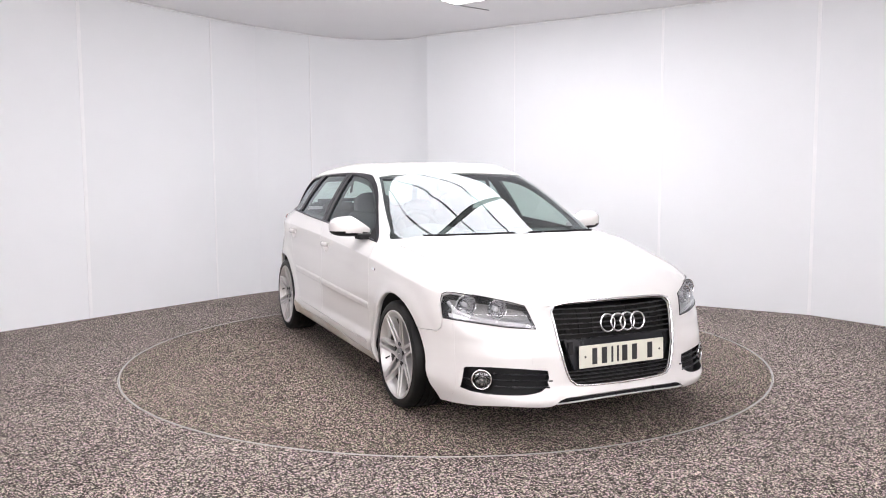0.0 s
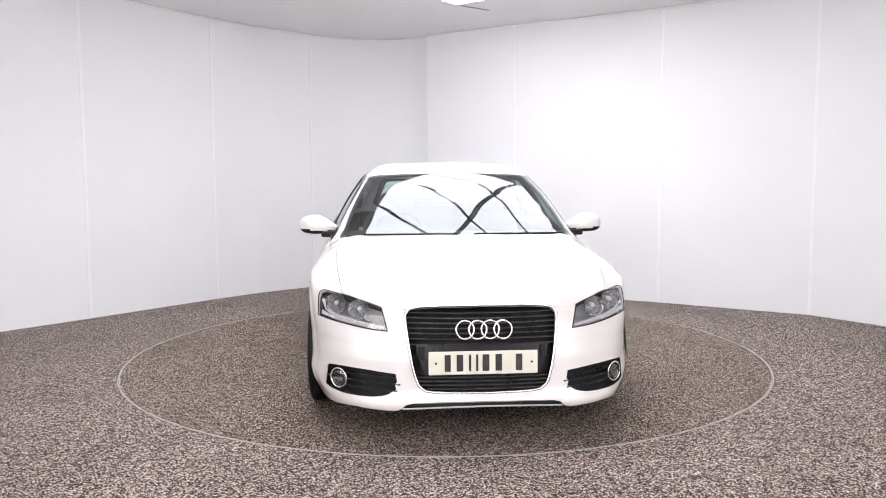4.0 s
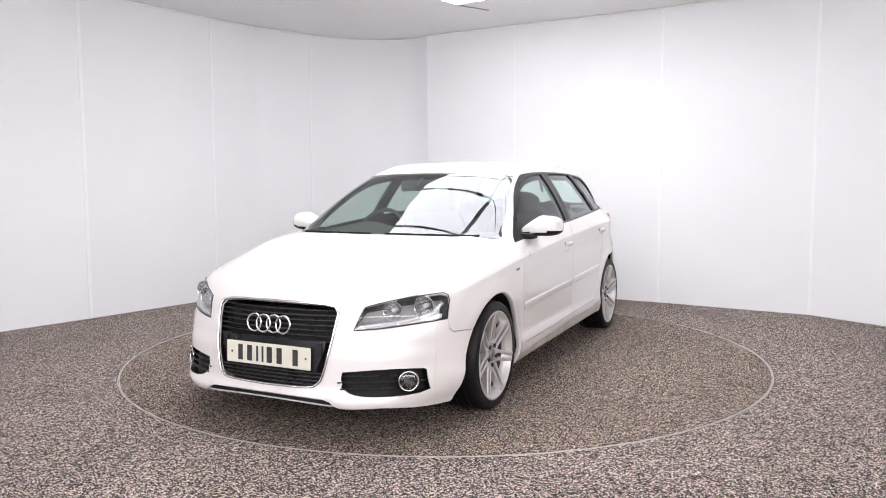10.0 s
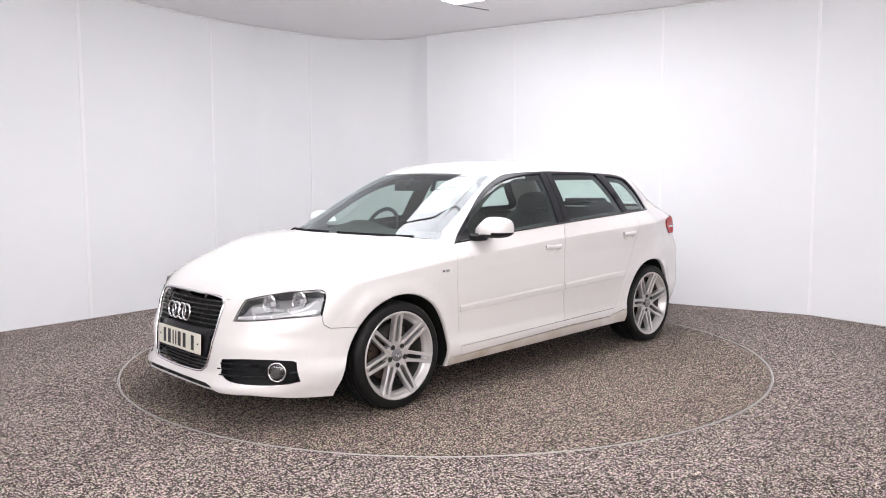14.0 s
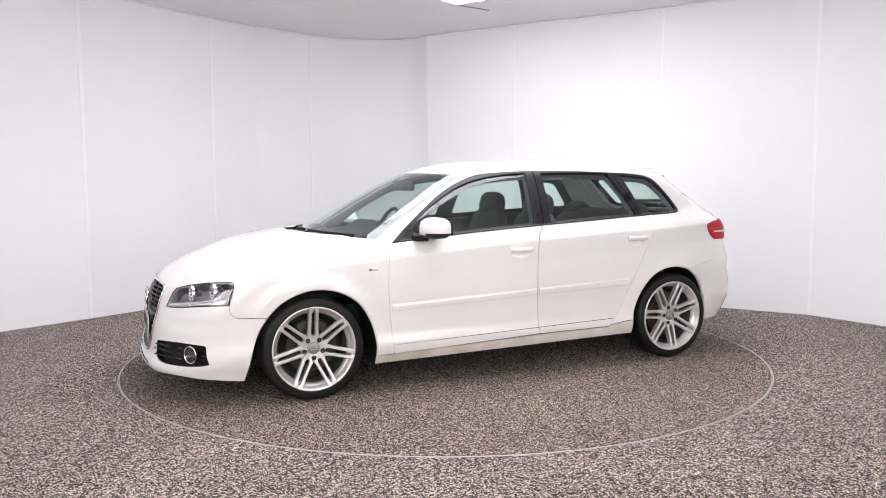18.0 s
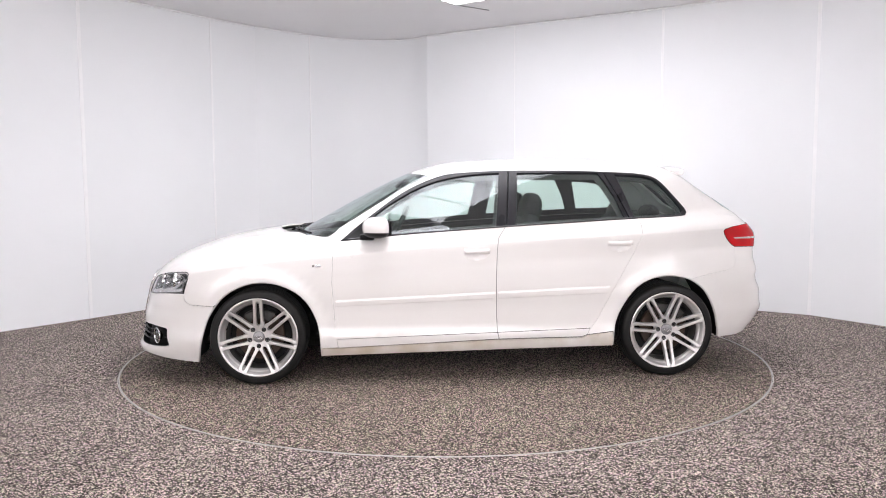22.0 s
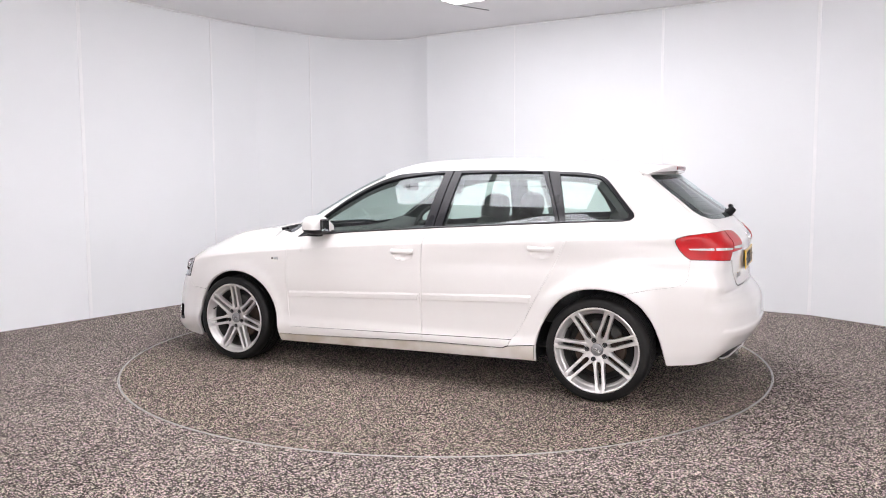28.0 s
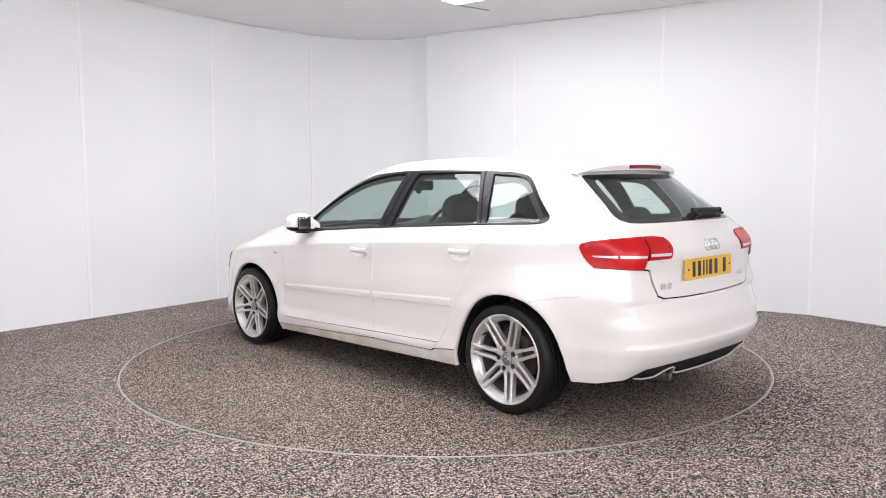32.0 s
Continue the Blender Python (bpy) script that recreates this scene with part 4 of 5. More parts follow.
# ---------------------------------------------------------------- grille, plates, badges
M_PLATE_W = material("white number plate", (.80, .79, .68), .35, coat=.3, vary=.06, vary_scale=14)
M_PLATE_Y = material("yellow number plate", (.80, .47, .02), .35, coat=.3, vary=.06, vary_scale=14)
M_INK = material("black plate bar", (.03, .03, .032), .5, vary=.15, vary_scale=30)


def rings_badge(parent, centre, radius, pitch, axis_sign, tilt):
    """Four plain interlocked rings in bright metal; built in the (y, z) plane of the car."""
    for k in range(4):
        u = (-1.5 + k) * pitch
        pts = [(centre[0] + axis_sign * (.004 * (k % 2)) - tilt * radius * math.sin(a) * axis_sign, centre[1] + u + radius * math.cos(a), centre[2] + radius * math.sin(a)) for a in np.linspace(0, 2 * math.pi, 41)[:-1]]
        tube("emblem_ring", pts, radius * .13, M_CHROME, parent, True, 8, up=(1, 0, 0), label="chrome emblem ring")


panel_back = [(y * 1.02, .45 + (z - .45) * 1.01) for y, z in GRILLE]
grille = panel("grille_back", [("nose", panel_back)], M_DARK, front_bumper, lift=-.055, edge=0, gap=0, grid=.05, label="dark space behind the grille")
pts = [tuple(skin_at("nose", y, z, .004)[0]) for y, z in dense(GRILLE, .025)]
tube("grille_surround", pts, .0068, M_CHROME, front_bumper, True, 8, "bright chrome grille surround", 1.0, (1, 0, 0))


def grille_half_width(z):
    ys = [p for p in grille_half[1:-1]]
    zs_ = np.array([p[1] for p in ys])[::-1]
    return float(np.interp(z, zs_, np.array([p[0] for p in ys])[::-1]))


for z in (.628, .603, .578, .553, .528, .503, .476, .322, .304, .286, .268):
    w = grille_half_width(z) - .004
    P = []
    for y in np.linspace(-w, w, 15):
        p, n = skin_at("nose", y, z, -.014)
        P.append(tuple(p))
    tube("grille_bar", P, .0062, M_GLOSSBLACK, front_bumper, n=6, flat=.55)
    P2 = [(x + .006, y, z_ + .0006) for x, y, z_ in P]
    tube("grille_bar_edge", P2, .0022, M_DARKCHROME, front_bumper, n=5)
for u in np.linspace(-.30, .30, 9):
    P = [tuple(skin_at("nose", u, z, -.030)[0]) for z in (.640, .58, .50)]
    tube("grille_upright", P, .004, M_BLACK, front_bumper, n=5)
bar = [(y, z) for y, z in ((-.322, .480), (.322, .480), (.314, .430), (.278, .330), (-.278, .330), (-.314, .430))]
panel("plate_carrier", [("nose", bar)], M_GLOSSBLACK, front_bumper, lift=-.004, edge=.02, grid=.04, label="gloss black number plate carrier")
for sd in (-1, 1):
    bm = bmesh.new()
    p, n = skin_at("nose", sd * .292, .437, .002)
    box(bm, (.008, .030, .060), Matrix.Translation(p) @ n.to_track_quat("X", "Z").to_matrix().to_4x4(), .003, 1)
    part("plate_carrier_pad", bm, M_BLACK, front_bumper)


def number_plate(name, centre, facing, tilt, back, parent, label):
    """A plate with plain bars in place of its characters."""
    m = Matrix.Translation(centre) @ Euler((0, radians(tilt), 0)).to_matrix().to_4x4()
    bm = bmesh.new()
    box(bm, (.006, .520, .111), m, .0025, 1)
    plate = part(name, bm, back, parent, label)
    sx = facing
    x = sx * .0042
    for y0, w in ((-.170, .046), (-.112, .050), (-.064, .018), (-.030, .018), (.012, .052), (.073, .050), (.170, .050)):
        bm = bmesh.new()
        box(bm, (.0016, w * .62, .079), m @ Matrix.Translation((x, sx * y0, 0)))
        part("character_bar", bm, M_INK, plate)
    for y0 in (-.225, .232):
        bm = bmesh.new()
        bmesh.ops.create_cone(bm, segments=12, radius1=.006, radius2=.004, depth=.004, cap_ends=True, matrix=m @ Matrix.Translation((x, sx * y0, 0)) @ pose(0, 0, 0, 0, 90 * sx, 0))
        part("plate_screw", bm, M_DARKMETAL, plate)
    return plate


number_plate("number_plate", (2.143, 0, .392), 1, -2, M_PLATE_W, front_bumper, "pale number plate with dark character bars")
rings_badge(front_bumper, (2.134, .004, .548), .0425, .0600, 1, .14)
number_plate("number_plate", (-2.017, .030, .787), -1, 2, M_PLATE_Y, gate, "yellow number plate with dark character bars")
for k in range(4):
    pts = []
    for a in np.linspace(0, 2 * math.pi, 33)[:-1]:
        y, z = (-1.5 + k) * .0365 + .0265 * math.cos(a), .905 + .0265 * math.sin(a)
        p, n = skin_at("tail", y, z, .004)
        pts.append(tuple(p))
    tube("emblem_ring", pts, .0029, M_CHROME, gate, True, 6, up=(1, 0, 0), label="chrome emblem ring")
# plain bars for the small model badges
for y, w in ((.452, .045), (.398, .035), (-.40, .03), (-.365, .03)):
    p, n = skin_at("tail", y, .715 if y > 0 else .725, .003)
    bm = bmesh.new()
    box(bm, (.004, w, .028 if y > 0 else .018), Matrix.Translation(p), .0012, 1)
    part("badge_bar", bm, M_CHROME, gate, "small chrome badge bar")
for sd in (1, -1):
    for dx, w, mt in ((.022, .014, M_STEEL), (-.008, .036, M_CHROME)):
        p, n = skin_at("side", .925 + dx, .735, .002)
        bm = bmesh.new()
        box(bm, (w, .003, .014), Matrix.Translation((p.x, p.y * sd, p.z)), .001, 1)
        part("badge_bar", bm, mt, car, "small wing badge bar")


# ---------------------------------------------------------------- lamps
M_REFLECT = material("lamp reflector", (.74, .74, .75), .10, 1.0, vary=.05, vary_scale=20)
M_LAMPGREY = material("grey lamp housing", (.62, .61, .605), .35, .1, vary=.1, vary_scale=12)
M_HOUSING = material("grey lamp housing inside", (.32, .315, .31), .35, .3, vary=.15, vary_scale=12)
M_SILVER = material("silver lamp trim", (.74, .74, .75), .25, .35, vary=.05, vary_scale=12)
M_FOG = material("grey fog lamp bowl", (.09, .088, .085), .25, .7, vary=.2, vary_scale=40)
M_BULB = material("clear bulb cover", (.85, .85, .84), .15, .3, coat=1)
M_REDLENS = material("red lamp lens", (.62, .007, .011), .22, coat=.12, vary=.35, vary_scale=7, spec=.3)
M_REDDARK = material("dark red lamp lens", (.22, .003, .006), .2, coat=.15, vary=.2, vary_scale=9)
HL = smooth_line([(.449, .533), (.457, .558), (.480, .640)], .03)[:-1] + smooth_line([(.481, .640), (.575, .666), (.703, .688), (.760, .6945)], .03) + smooth_line([(.776, .694), (.793, .685), (.802, .660), (.803, .569)], .02) + \
    smooth_line([(.803, .569), (.704, .559), (.567, .541), (.449, .533)], .03)[1:-1]


def bowl(name, centre, facing, radius, depth, parent, mat, s, n=24, label="", flutes=0.0):
    """A round dish that opens along a direction, its inner face fluted where asked."""
    v, f = lathe([(.0001, -depth), (radius * .35, -depth * .92), (radius * .7, -depth * .6), (radius * .95, -depth * .12), (radius, 0), (radius * 1.06, .003), (radius * 1.07, -.006)], n)
    if flutes:
        v = [(x, y - flutes * ((i // 7) % 2) * (1 if 0 < i % 7 < 4 else 0), z) for i, (x, y, z) in enumerate(v)]
    q = Vector(facing).to_track_quat("Y", "Z").to_matrix().to_4x4()
    m = Matrix.Translation(centre) @ q
    pts = [m @ Vector(w) for w in v]
    return mesh_object(name, [(p.x, p.y * s, p.z) for p in pts], f if s > 0 else [tuple(reversed(g)) for g in f], mat, parent, not flutes, label)


for flip in (False, True):
    s = -1 if flip else 1
    lens = panel("headlight", [("nose", HL)], M_LENS, car, lift=.001, edge=.006, gap=.002, grid=.025, flip=flip, label="clear headlight lens over grey housing")
    panel("housing", [("nose", HL)], M_HOUSING, lens, lift=lambda a, b: -.012 - .055 * np.clip(np.minimum((b - .545) / .04, 1), 0, 1), edge=0, gap=.002, grid=.02, flip=flip, label="grey lamp housing")
    for (y, z, r) in ((.600, .627, .047), (.722, .643, .049)):
        p, n = skin_at("nose", y, z, -.018)
        bowl("reflector", p, (1, .12, 0), r, .050, lens, M_REFLECT, s, 28, "round fluted reflector", .012)
        q = Vector((1, .12, 0)).to_track_quat("Y", "Z").to_matrix().to_4x4()
        v, f = lathe([(.0001, -.012), (.010, -.013), (.0125, -.018), (.0125, -.048)], 16)
        mesh_object("bulb_shade", [(w.x, w.y * s, w.z) for w in (Matrix.Translation(p) @ q @ Vector(e) for e in v)], f, M_SILVER, lens, True, "bright metal bulb shade")
    line = smooth_line([(.467, .550), (.564, .562), (.656, .574), (.735, .592), (.768, .615), (.785, .650)], .02)
    P = [skin_at("nose", y, z, -.012)[0] for y, z in line]
    tube("light_bar", [(p.x, p.y * s, p.z) for p in P], .009, M_SILVER, lens, n=8, label="bright silver light bar")
    low = [(.460, .539), (.568, .548), (.703, .565), (.79, .576), (.792, .60), (.735, .586), (.655, .572), (.56, .560), (.465, .550)]
    panel("indicator", [("nose", low)], M_SILVER, lens, lift=-.008, edge=.006, grid=.015, flip=flip, label="ribbed silver indicator")
    for k in range(9):
        y = .60 + k * .014
        p, n = skin_at("nose", y, .566 + k * .0018, -.010)
        bm = bmesh.new()
        box(bm, (.008, .004, .018), Matrix.Translation((p.x, p.y * s, p.z)))
        part("indicator_rib", bm, M_BULB, lens)
    edge_pts = [skin_at("nose", y, z, .001)[0] for y, z in dense(HL, .02)]
    tube("seal", [(p.x, p.y * s, p.z) for p in edge_pts], .0024, M_BLACK, lens, True, 6, "thin black lamp seal")

    # bumper vent with fog lamp
    vent = panel("air_vent", [("nose", fog_half)], M_BLACK, front_bumper, lift=-.045, edge=0, gap=-.004, grid=.03, flip=flip, label="black bumper vent")
    rim_pts = shrink(dense(fog_half, .018), .0012)
    verts, faces = [], []
    for y, z in rim_pts:
        for d in (-.004, -.05):
            p, n = skin_at("nose", y, z, d)
            verts.append((p.x, p.y * s, p.z))
    n_ = len(rim_pts)
    faces = [(2 * i, 2 * i + 1, (2 * i + 3) % (2 * n_), (2 * i + 2) % (2 * n_)) for i in range(n_)]
    mesh_object("vent_wall", verts, faces, M_BLACK, vent, True)
    for z, y0, y1 in ((.316, .415, .655), (.287, .395, .655), (.257, .410, .655)):
        P = [skin_at("nose", y, z + (y - y0) * .02, -.012 if y > y0 + .02 else .003)[0] for y in np.linspace(y0, y1, 9)]
        tube("vent_bar", [(p.x, p.y * s, p.z) for p in P], .006, M_GLOSSBLACK, vent, n=6, flat=.6)
    P = [skin_at("nose", y, .283 + (y - .74) * .02, -.012)[0] for y in np.linspace(.738, .770, 4)]
    tube("vent_bar", [(p.x, p.y * s, p.z) for p in P], .006, M_GLOSSBLACK, vent, n=6, flat=.6)
    p, n = skin_at("nose", .697, .288, -.008)
    fdir = (1, .70, 0)
    bowl("fog_lamp", p, fdir, .043, .030, vent, M_FOG, s, label="round fog lamp with chrome ring")
    q = Vector(fdir).to_track_quat("Y", "Z").to_matrix().to_4x4()
    ringp = [Matrix.Translation(p) @ q @ Vector((.047 * math.cos(a), .002, .047 * math.sin(a))) for a in np.linspace(0, 2 * math.pi, 33)[:-1]]
    tube("fog_ring", [(w.x, w.y * s, w.z) for w in ringp], .0050, M_CHROME, vent, True, 8, "chrome fog lamp ring", up=(1, 0, 0))
    v, f = lathe([(.0001, .008), (.022, .006), (.036, .002), (.044, -.003)], 24)
    pts = [Matrix.Translation(p) @ q @ Vector(w) for w in v]
    mesh_object("fog_lens", [(w.x, w.y * s, w.z) for w in pts], f, M_LENS, vent, True)

    # tail lamp: outer unit on the body, inner unit on the tailgate
    o_side = [(-1.770, .8180), (-1.744, .836), (-1.714, .868), (-1.696, .900), (-1.690, .917), (-1.694, .9265), (-1.704, .934), (-1.754, .947)] + [(x_tail(TAIL_Y, z) - .0016, z) for z in np.linspace(.958, .8165, 8)]
    o_tail = [(TAIL_Y + .0016, .958), (.66, .9625), (.56, .9665), (.535, .9665), (.550, .915), (.571, .858), (.584, .809), (.682, .814), (TAIL_Y + .0016, .8165)]
    tail = panel("tail_light", [("side", o_side), ("tail", o_tail)], M_REDLENS, car, lift=.006, edge=.02, gap=.0016, grid=.02, flip=flip, label="glossy red tail light")
    panel("lamp_seal", [("side", o_side), ("tail", o_tail)], M_BLACK, tail, lift=.0018, edge=.010, gap=-.0022, grid=.03, flip=flip, label="thin black lamp seal")
    i_tail = smooth_line([(.526, .966), (.467, .966), (.402, .960)], .02) + smooth_line([(.386, .952), (.375, .937), (.379, .907), (.394, .858)], .02) + [(.563, .855), (.543, .915)]
    inner_l = panel("tail_light", [("tail", i_tail)], M_REDLENS, gate, lift=.006, edge=.02, gap=.001, grid=.02, flip=flip, label="glossy red tail light on the tailgate")
    panel("lamp_seal", [("tail", i_tail)], M_BLACK, inner_l, lift=.0018, edge=.010, gap=-.0022, grid=.03, flip=flip, label="thin black lamp seal")
    for nm, loop, par in (("reflector_strip", [(.695, .882), (.574, .877), (.577, .867), (.695, .869)], tail), ("reflector_strip", [(.548, .884), (.402, .884), (.408, .870), (.552, .873)], inner_l)):
        panel(nm, [("tail", loop)], M_SILVER, par, lift=.0085, edge=.004, gap=0, grid=.02, flip=flip, label="bright silver strip")
    panel("reflector_strip", [("side", [(-1.757, .8780), (-1.768, .8710), (x_tail(TAIL_Y, .869) + .001, .869), (x_tail(TAIL_Y, .882) + .001, .882)])], M_SILVER, tail, lift=.0085, edge=.004, gap=0, grid=.02, flip=flip, label="bright silver strip")

    # door mirror
    v, f = [], []
    nu, nv = 20, 14
    for i in range(nv + 1):
        ph = -math.pi / 2 + math.pi * i / nv
        for k in range(nu):
            th_ = 2 * math.pi * k / nu
            cx_, cy_, cz_ = math.cos(ph) * math.cos(th_), math.cos(ph) * math.sin(th_), math.sin(ph)
            e = .68
            cx_, cy_, cz_ = (math.copysign(abs(w)**e, w) for w in (cx_, cy_, cz_))
            y = .886 + .131 * cy_
            slim = max(0.0, (.885 - y) / .130)
            x = .545 + (.098 * cx_ * (1 - .45 * slim) if cx_ > 0 else .060 * cx_)
            z = .965 + (.070 * cz_ * (1 - .75 * slim) if cz_ > 0 else .058 * cz_ * (1 - .15 * slim)) - .012 * (y - .912) - .022 * slim
            x -= .18 * max(0, y - .90)
            v.append((x, y * s, z))
    for i in range(nv):
        for k in range(nu):
            l = (k + 1) % nu
            q4 = (i * nu + k, i * nu + l, (i + 1) * nu + l, (i + 1) * nu + k)
            f.append(q4 if s > 0 else tuple(reversed(q4)))
    lower_f = [g for g in f if max(v[j][2] for j in g) < .944]
    upper_f = [g for g in f if g not in lower_f]
    mir = mesh_object("door_mirror", v, upper_f, M_PAINT, car, True, "white door mirror with black underside")
    mesh_object("underside", v, lower_f, M_BLACK, mir, True, "black mirror underside")
    bm = bmesh.new()
    box(bm, (.006, .106, .074), pose(.4745, .922 * s, .970, 0, 0, 10 * s), .002, 1)
    part("mirror_glass", bm, M_MIRROR, mir, "mirror glass")
    bm = bmesh.new()
    box(bm, (.010, .120, .086), pose(.4775, .922 * s, .970, 0, 0, 10 * s), .004, 1)
    part("glass_bezel", bm, M_BLACK, mir, "black rim round the mirror glass")
    bm = bmesh.new()
    box(bm, (.09, .10, .035), pose(.615, .818 * s, .908, 0, 0, 0), .012, 2)
    part("mirror_foot", bm, M_BLACK, mir, "black mirror foot")
    panel("mirror_base", [("side", [(.775, .886), (.66, .958), (.635, .955), (.64, .900)])], M_BLACK, mir, lift=.006, edge=.01, grid=.03, flip=flip)

# ---------------------------------------------------------------- rear: spoiler, wiper, diffuser, exhaust
verts, faces = [], []
ys = np.linspace(-.515, .515, 25)
for y in ys:
    a = abs(y) / .515
    x0 = SPOILER_X + .03
    z0 = z_at(x0, y) + .0015
    xt = -1.612 + .30 * y * y + .040 * a**6
    zt = 1.346 - .10 * y * y - .030 * a**6
    xm = (x0 + xt) / 2
    zm = (z0 + zt) / 2 + .006
    xu = -1.50 + .10 * y * y
    zu = z_at(xu, y) + .001
    thick = .032 * (1 - a**4) + .004
    verts += [(x0, y, z0), (xm, y, zm), (xt + .012, y, zt + .001), (xt, y, zt - .005), (xt + .004, y, zt - thick), (xt + .05, y, zt - thick - .006 * (1 - a)), (xu, y, zu)]
for i in range(len(ys) - 1):
    for k in range(6):
        faces.append((i * 7 + k, i * 7 + k + 1, i * 7 + 8 + k, i * 7 + 7 + k))
faces += [tuple(range(7)), tuple(reversed(range(7 * 24, 7 * 25)))]
sp = mesh_object("roof_spoiler", verts, faces, M_PAINT, car, True, "white roof spoiler")
sp.data.set_sharp_from_angle(angle=radians(45))
bm = bmesh.new()
rows = []
for y in np.linspace(-.165, .165, 13):
    xt, zt = -1.612 + .30 * y * y, 1.346 - .10 * y * y
    rows.append([bm.verts.new(q) for q in ((xt + .006, y, zt - .008), (xt - .002, y, zt - .0085), (xt - .0025, y, zt - .0185), (xt - .001, y, zt - .0285), (xt + .008, y, zt - .0295))])
for p, q in zip(rows, rows[1:]):
    for k in range(4):
        bm.faces.new((p[k], p[k + 1], q[k + 1], q[k]))
bm.faces.new(rows[0])
bm.faces.new(rows[-1][::-1])
bmesh.ops.recalc_face_normals(bm, faces=bm.faces[:])
part("brake_light", bm, M_REDDARK, sp, "dark red high brake light")

p, n = skin_at("tail", .0, 1.048, .0)
bm = bmesh.new()
bmesh.ops.create_cone(bm, segments=16, radius1=.028, radius2=.020, depth=.05, cap_ends=True, matrix=Matrix.Translation(p + n * .018) @ n.to_track_quat("Z", "Y").to_matrix().to_4x4())
bmesh.ops.bevel(bm, geom=bm.edges[:], offset=.003, segments=1, affect="EDGES")
wip = part("rear_wiper", bm, M_BLACK, gate, "black rear wiper")
P = [tuple(skin_at("tail", y, 1.060, .034 - .010 * k / 8)[0]) for k, y in enumerate(np.linspace(.01, -.40, 9))]
tube("wiper_arm", P, .010, M_BLACK, wip, n=8, flat=1.5)
P = [tuple(skin_at("tail", y, 1.050, .012)[0]) for y in np.linspace(-.06, -.44, 9)]
tube("wiper_blade", P, .008, M_BLACK, wip, n=6)

d_half = [(0, .336), (.30, .331), (.45, .323), (.575, .308), (.615, .276), (.60, .262), (.54, .252), (.46, .250), (.30, .250), (0, .246)]
d_loop = d_half + [(-y, z) for y, z in reversed(d_half[1:-1])]
dif = panel("diffuser", [("tail", d_loop)], M_BLACK, car, lift=-.010, edge=.015, gap=-.002, label="black rear diffuser insert")
for sd in (1, -1):
    line = smooth_line([(.605, .264), (.55, .255), (.47, .258), (.435, .285), (.40, .300), (.36, .292), (.33, .258), (.20, .252), (0, .249)], .02)
    P = [skin_at("tail", y, z, .002)[0] for y, z in line]
    tube("diffuser_edge", [(p.x, p.y * sd, p.z) for p in P], .0045, M_LAMPGREY, dif, n=6, label="dull silver edge strip")
v, f = lathe([(.026, -.10), (.037, -.10), (.037, .05), (.036, .056), (.033, .056), (.031, .052), (.031, -.02)], 28)
m = Matrix.Translation((-1.940, .395, .262)) @ pose(0, 0, 0, 0, 0, 90)
exhaust = mesh_object("exhaust_pipe", [m @ Vector(w) for w in v], f, M_STEEL, car, True, "steel exhaust tail pipe")
exhaust.data.set_sharp_from_angle(angle=radians(40))
mesh_object("pipe_inside", [(-1.927, .395 + .031 * math.cos(a), .262 + .031 * math.sin(a)) for a in np.linspace(0, 2 * math.pi, 25)[:-1]], [tuple(range(24))], M_DARK, exhaust)

# square cover over the towing eye
panel("towing_eye_cover", [("nose", [(-.405, .362), (-.405, .414), (-.488, .420), (-.488, .368)])], M_PAINT, front_bumper, lift=.0016, edge=.004, gap=.001, grid=.02)

# front splitter below the bumper
s_half = [(0, .2145), (.20, .2125), (.335, .2075), (.365, .196), (.385, .180), (.365, .176), (.25, .186), (.12, .190), (0, .191)]
s_loop = s_half + [(-y, z) for y, z in reversed(s_half[1:-1])]
spl = panel("splitter", [("nose", s_loop)], M_BLACK, front_bumper, lift=-.012, edge=.02, gap=-.002, grid=.03, label="black splitter below the bumper")
P = [tuple(skin_at("nose", y, .191 - .014 * (y / .38)**2, -.004)[0]) for y in np.linspace(-.385, .385, 25)]
tube("splitter_edge", P, .0042, M_LAMPGREY, spl, n=6, label="dull silver edge strip")
for y in (-.18, -.06, .06, .18):
    p, n = skin_at("nose", y, .202, -.008)
    bm = bmesh.new()
    box(bm, (.012, .006, .016), Matrix.Translation(p))
    part("splitter_rib", bm, M_GLOSSBLACK, spl)

# windscreen wipers
for ya, yb in ((.08, .64), (-.58, -.02)):
    P = []
    for y in np.linspace(ya, yb, 14):
        x = 1.108 - .34 * y * y
        P.append(tuple(skin_at("screen", x, y, .024)[0]))
    w = tube("wiper_blade", P, .0085, M_BLACK, car, n=6, label="black windscreen wiper")
    y0 = ya + (.10 if ya > 0 else .06)
    A = [tuple(skin_at("screen", 1.172 - .34 * y0 * y0, y0 - .08, .030)[0])] + [tuple(skin_at("screen", 1.120 - .34 * y * y, y, .036)[0]) for y in np.linspace(y0, (ya + yb) / 2 + .05, 5)]
    tube("wiper_arm", A, .010, M_BLACK, w, n=6, flat=.6)


# ---------------------------------------------------------------- cabin
M_FABRIC = material("dark grey seat cloth", (.035, .035, .035), .9, bump=.3, bump_scale=500, vary=.2, vary_scale=8, sheen=.2)
M_DASH = material("dark soft dashboard", (.04, .04, .04), .6, bump=.15, bump_scale=600, vary=.15, vary_scale=8)
M_LINING = material("grey roof lining", (.20, .195, .19), .9, bump=.1, bump_scale=500, vary=.1, vary_scale=6)
M_TRIM = material("dark pillar trim", (.045, .045, .045), .7, bump=.08, bump_scale=500, vary=.12, vary_scale=6)

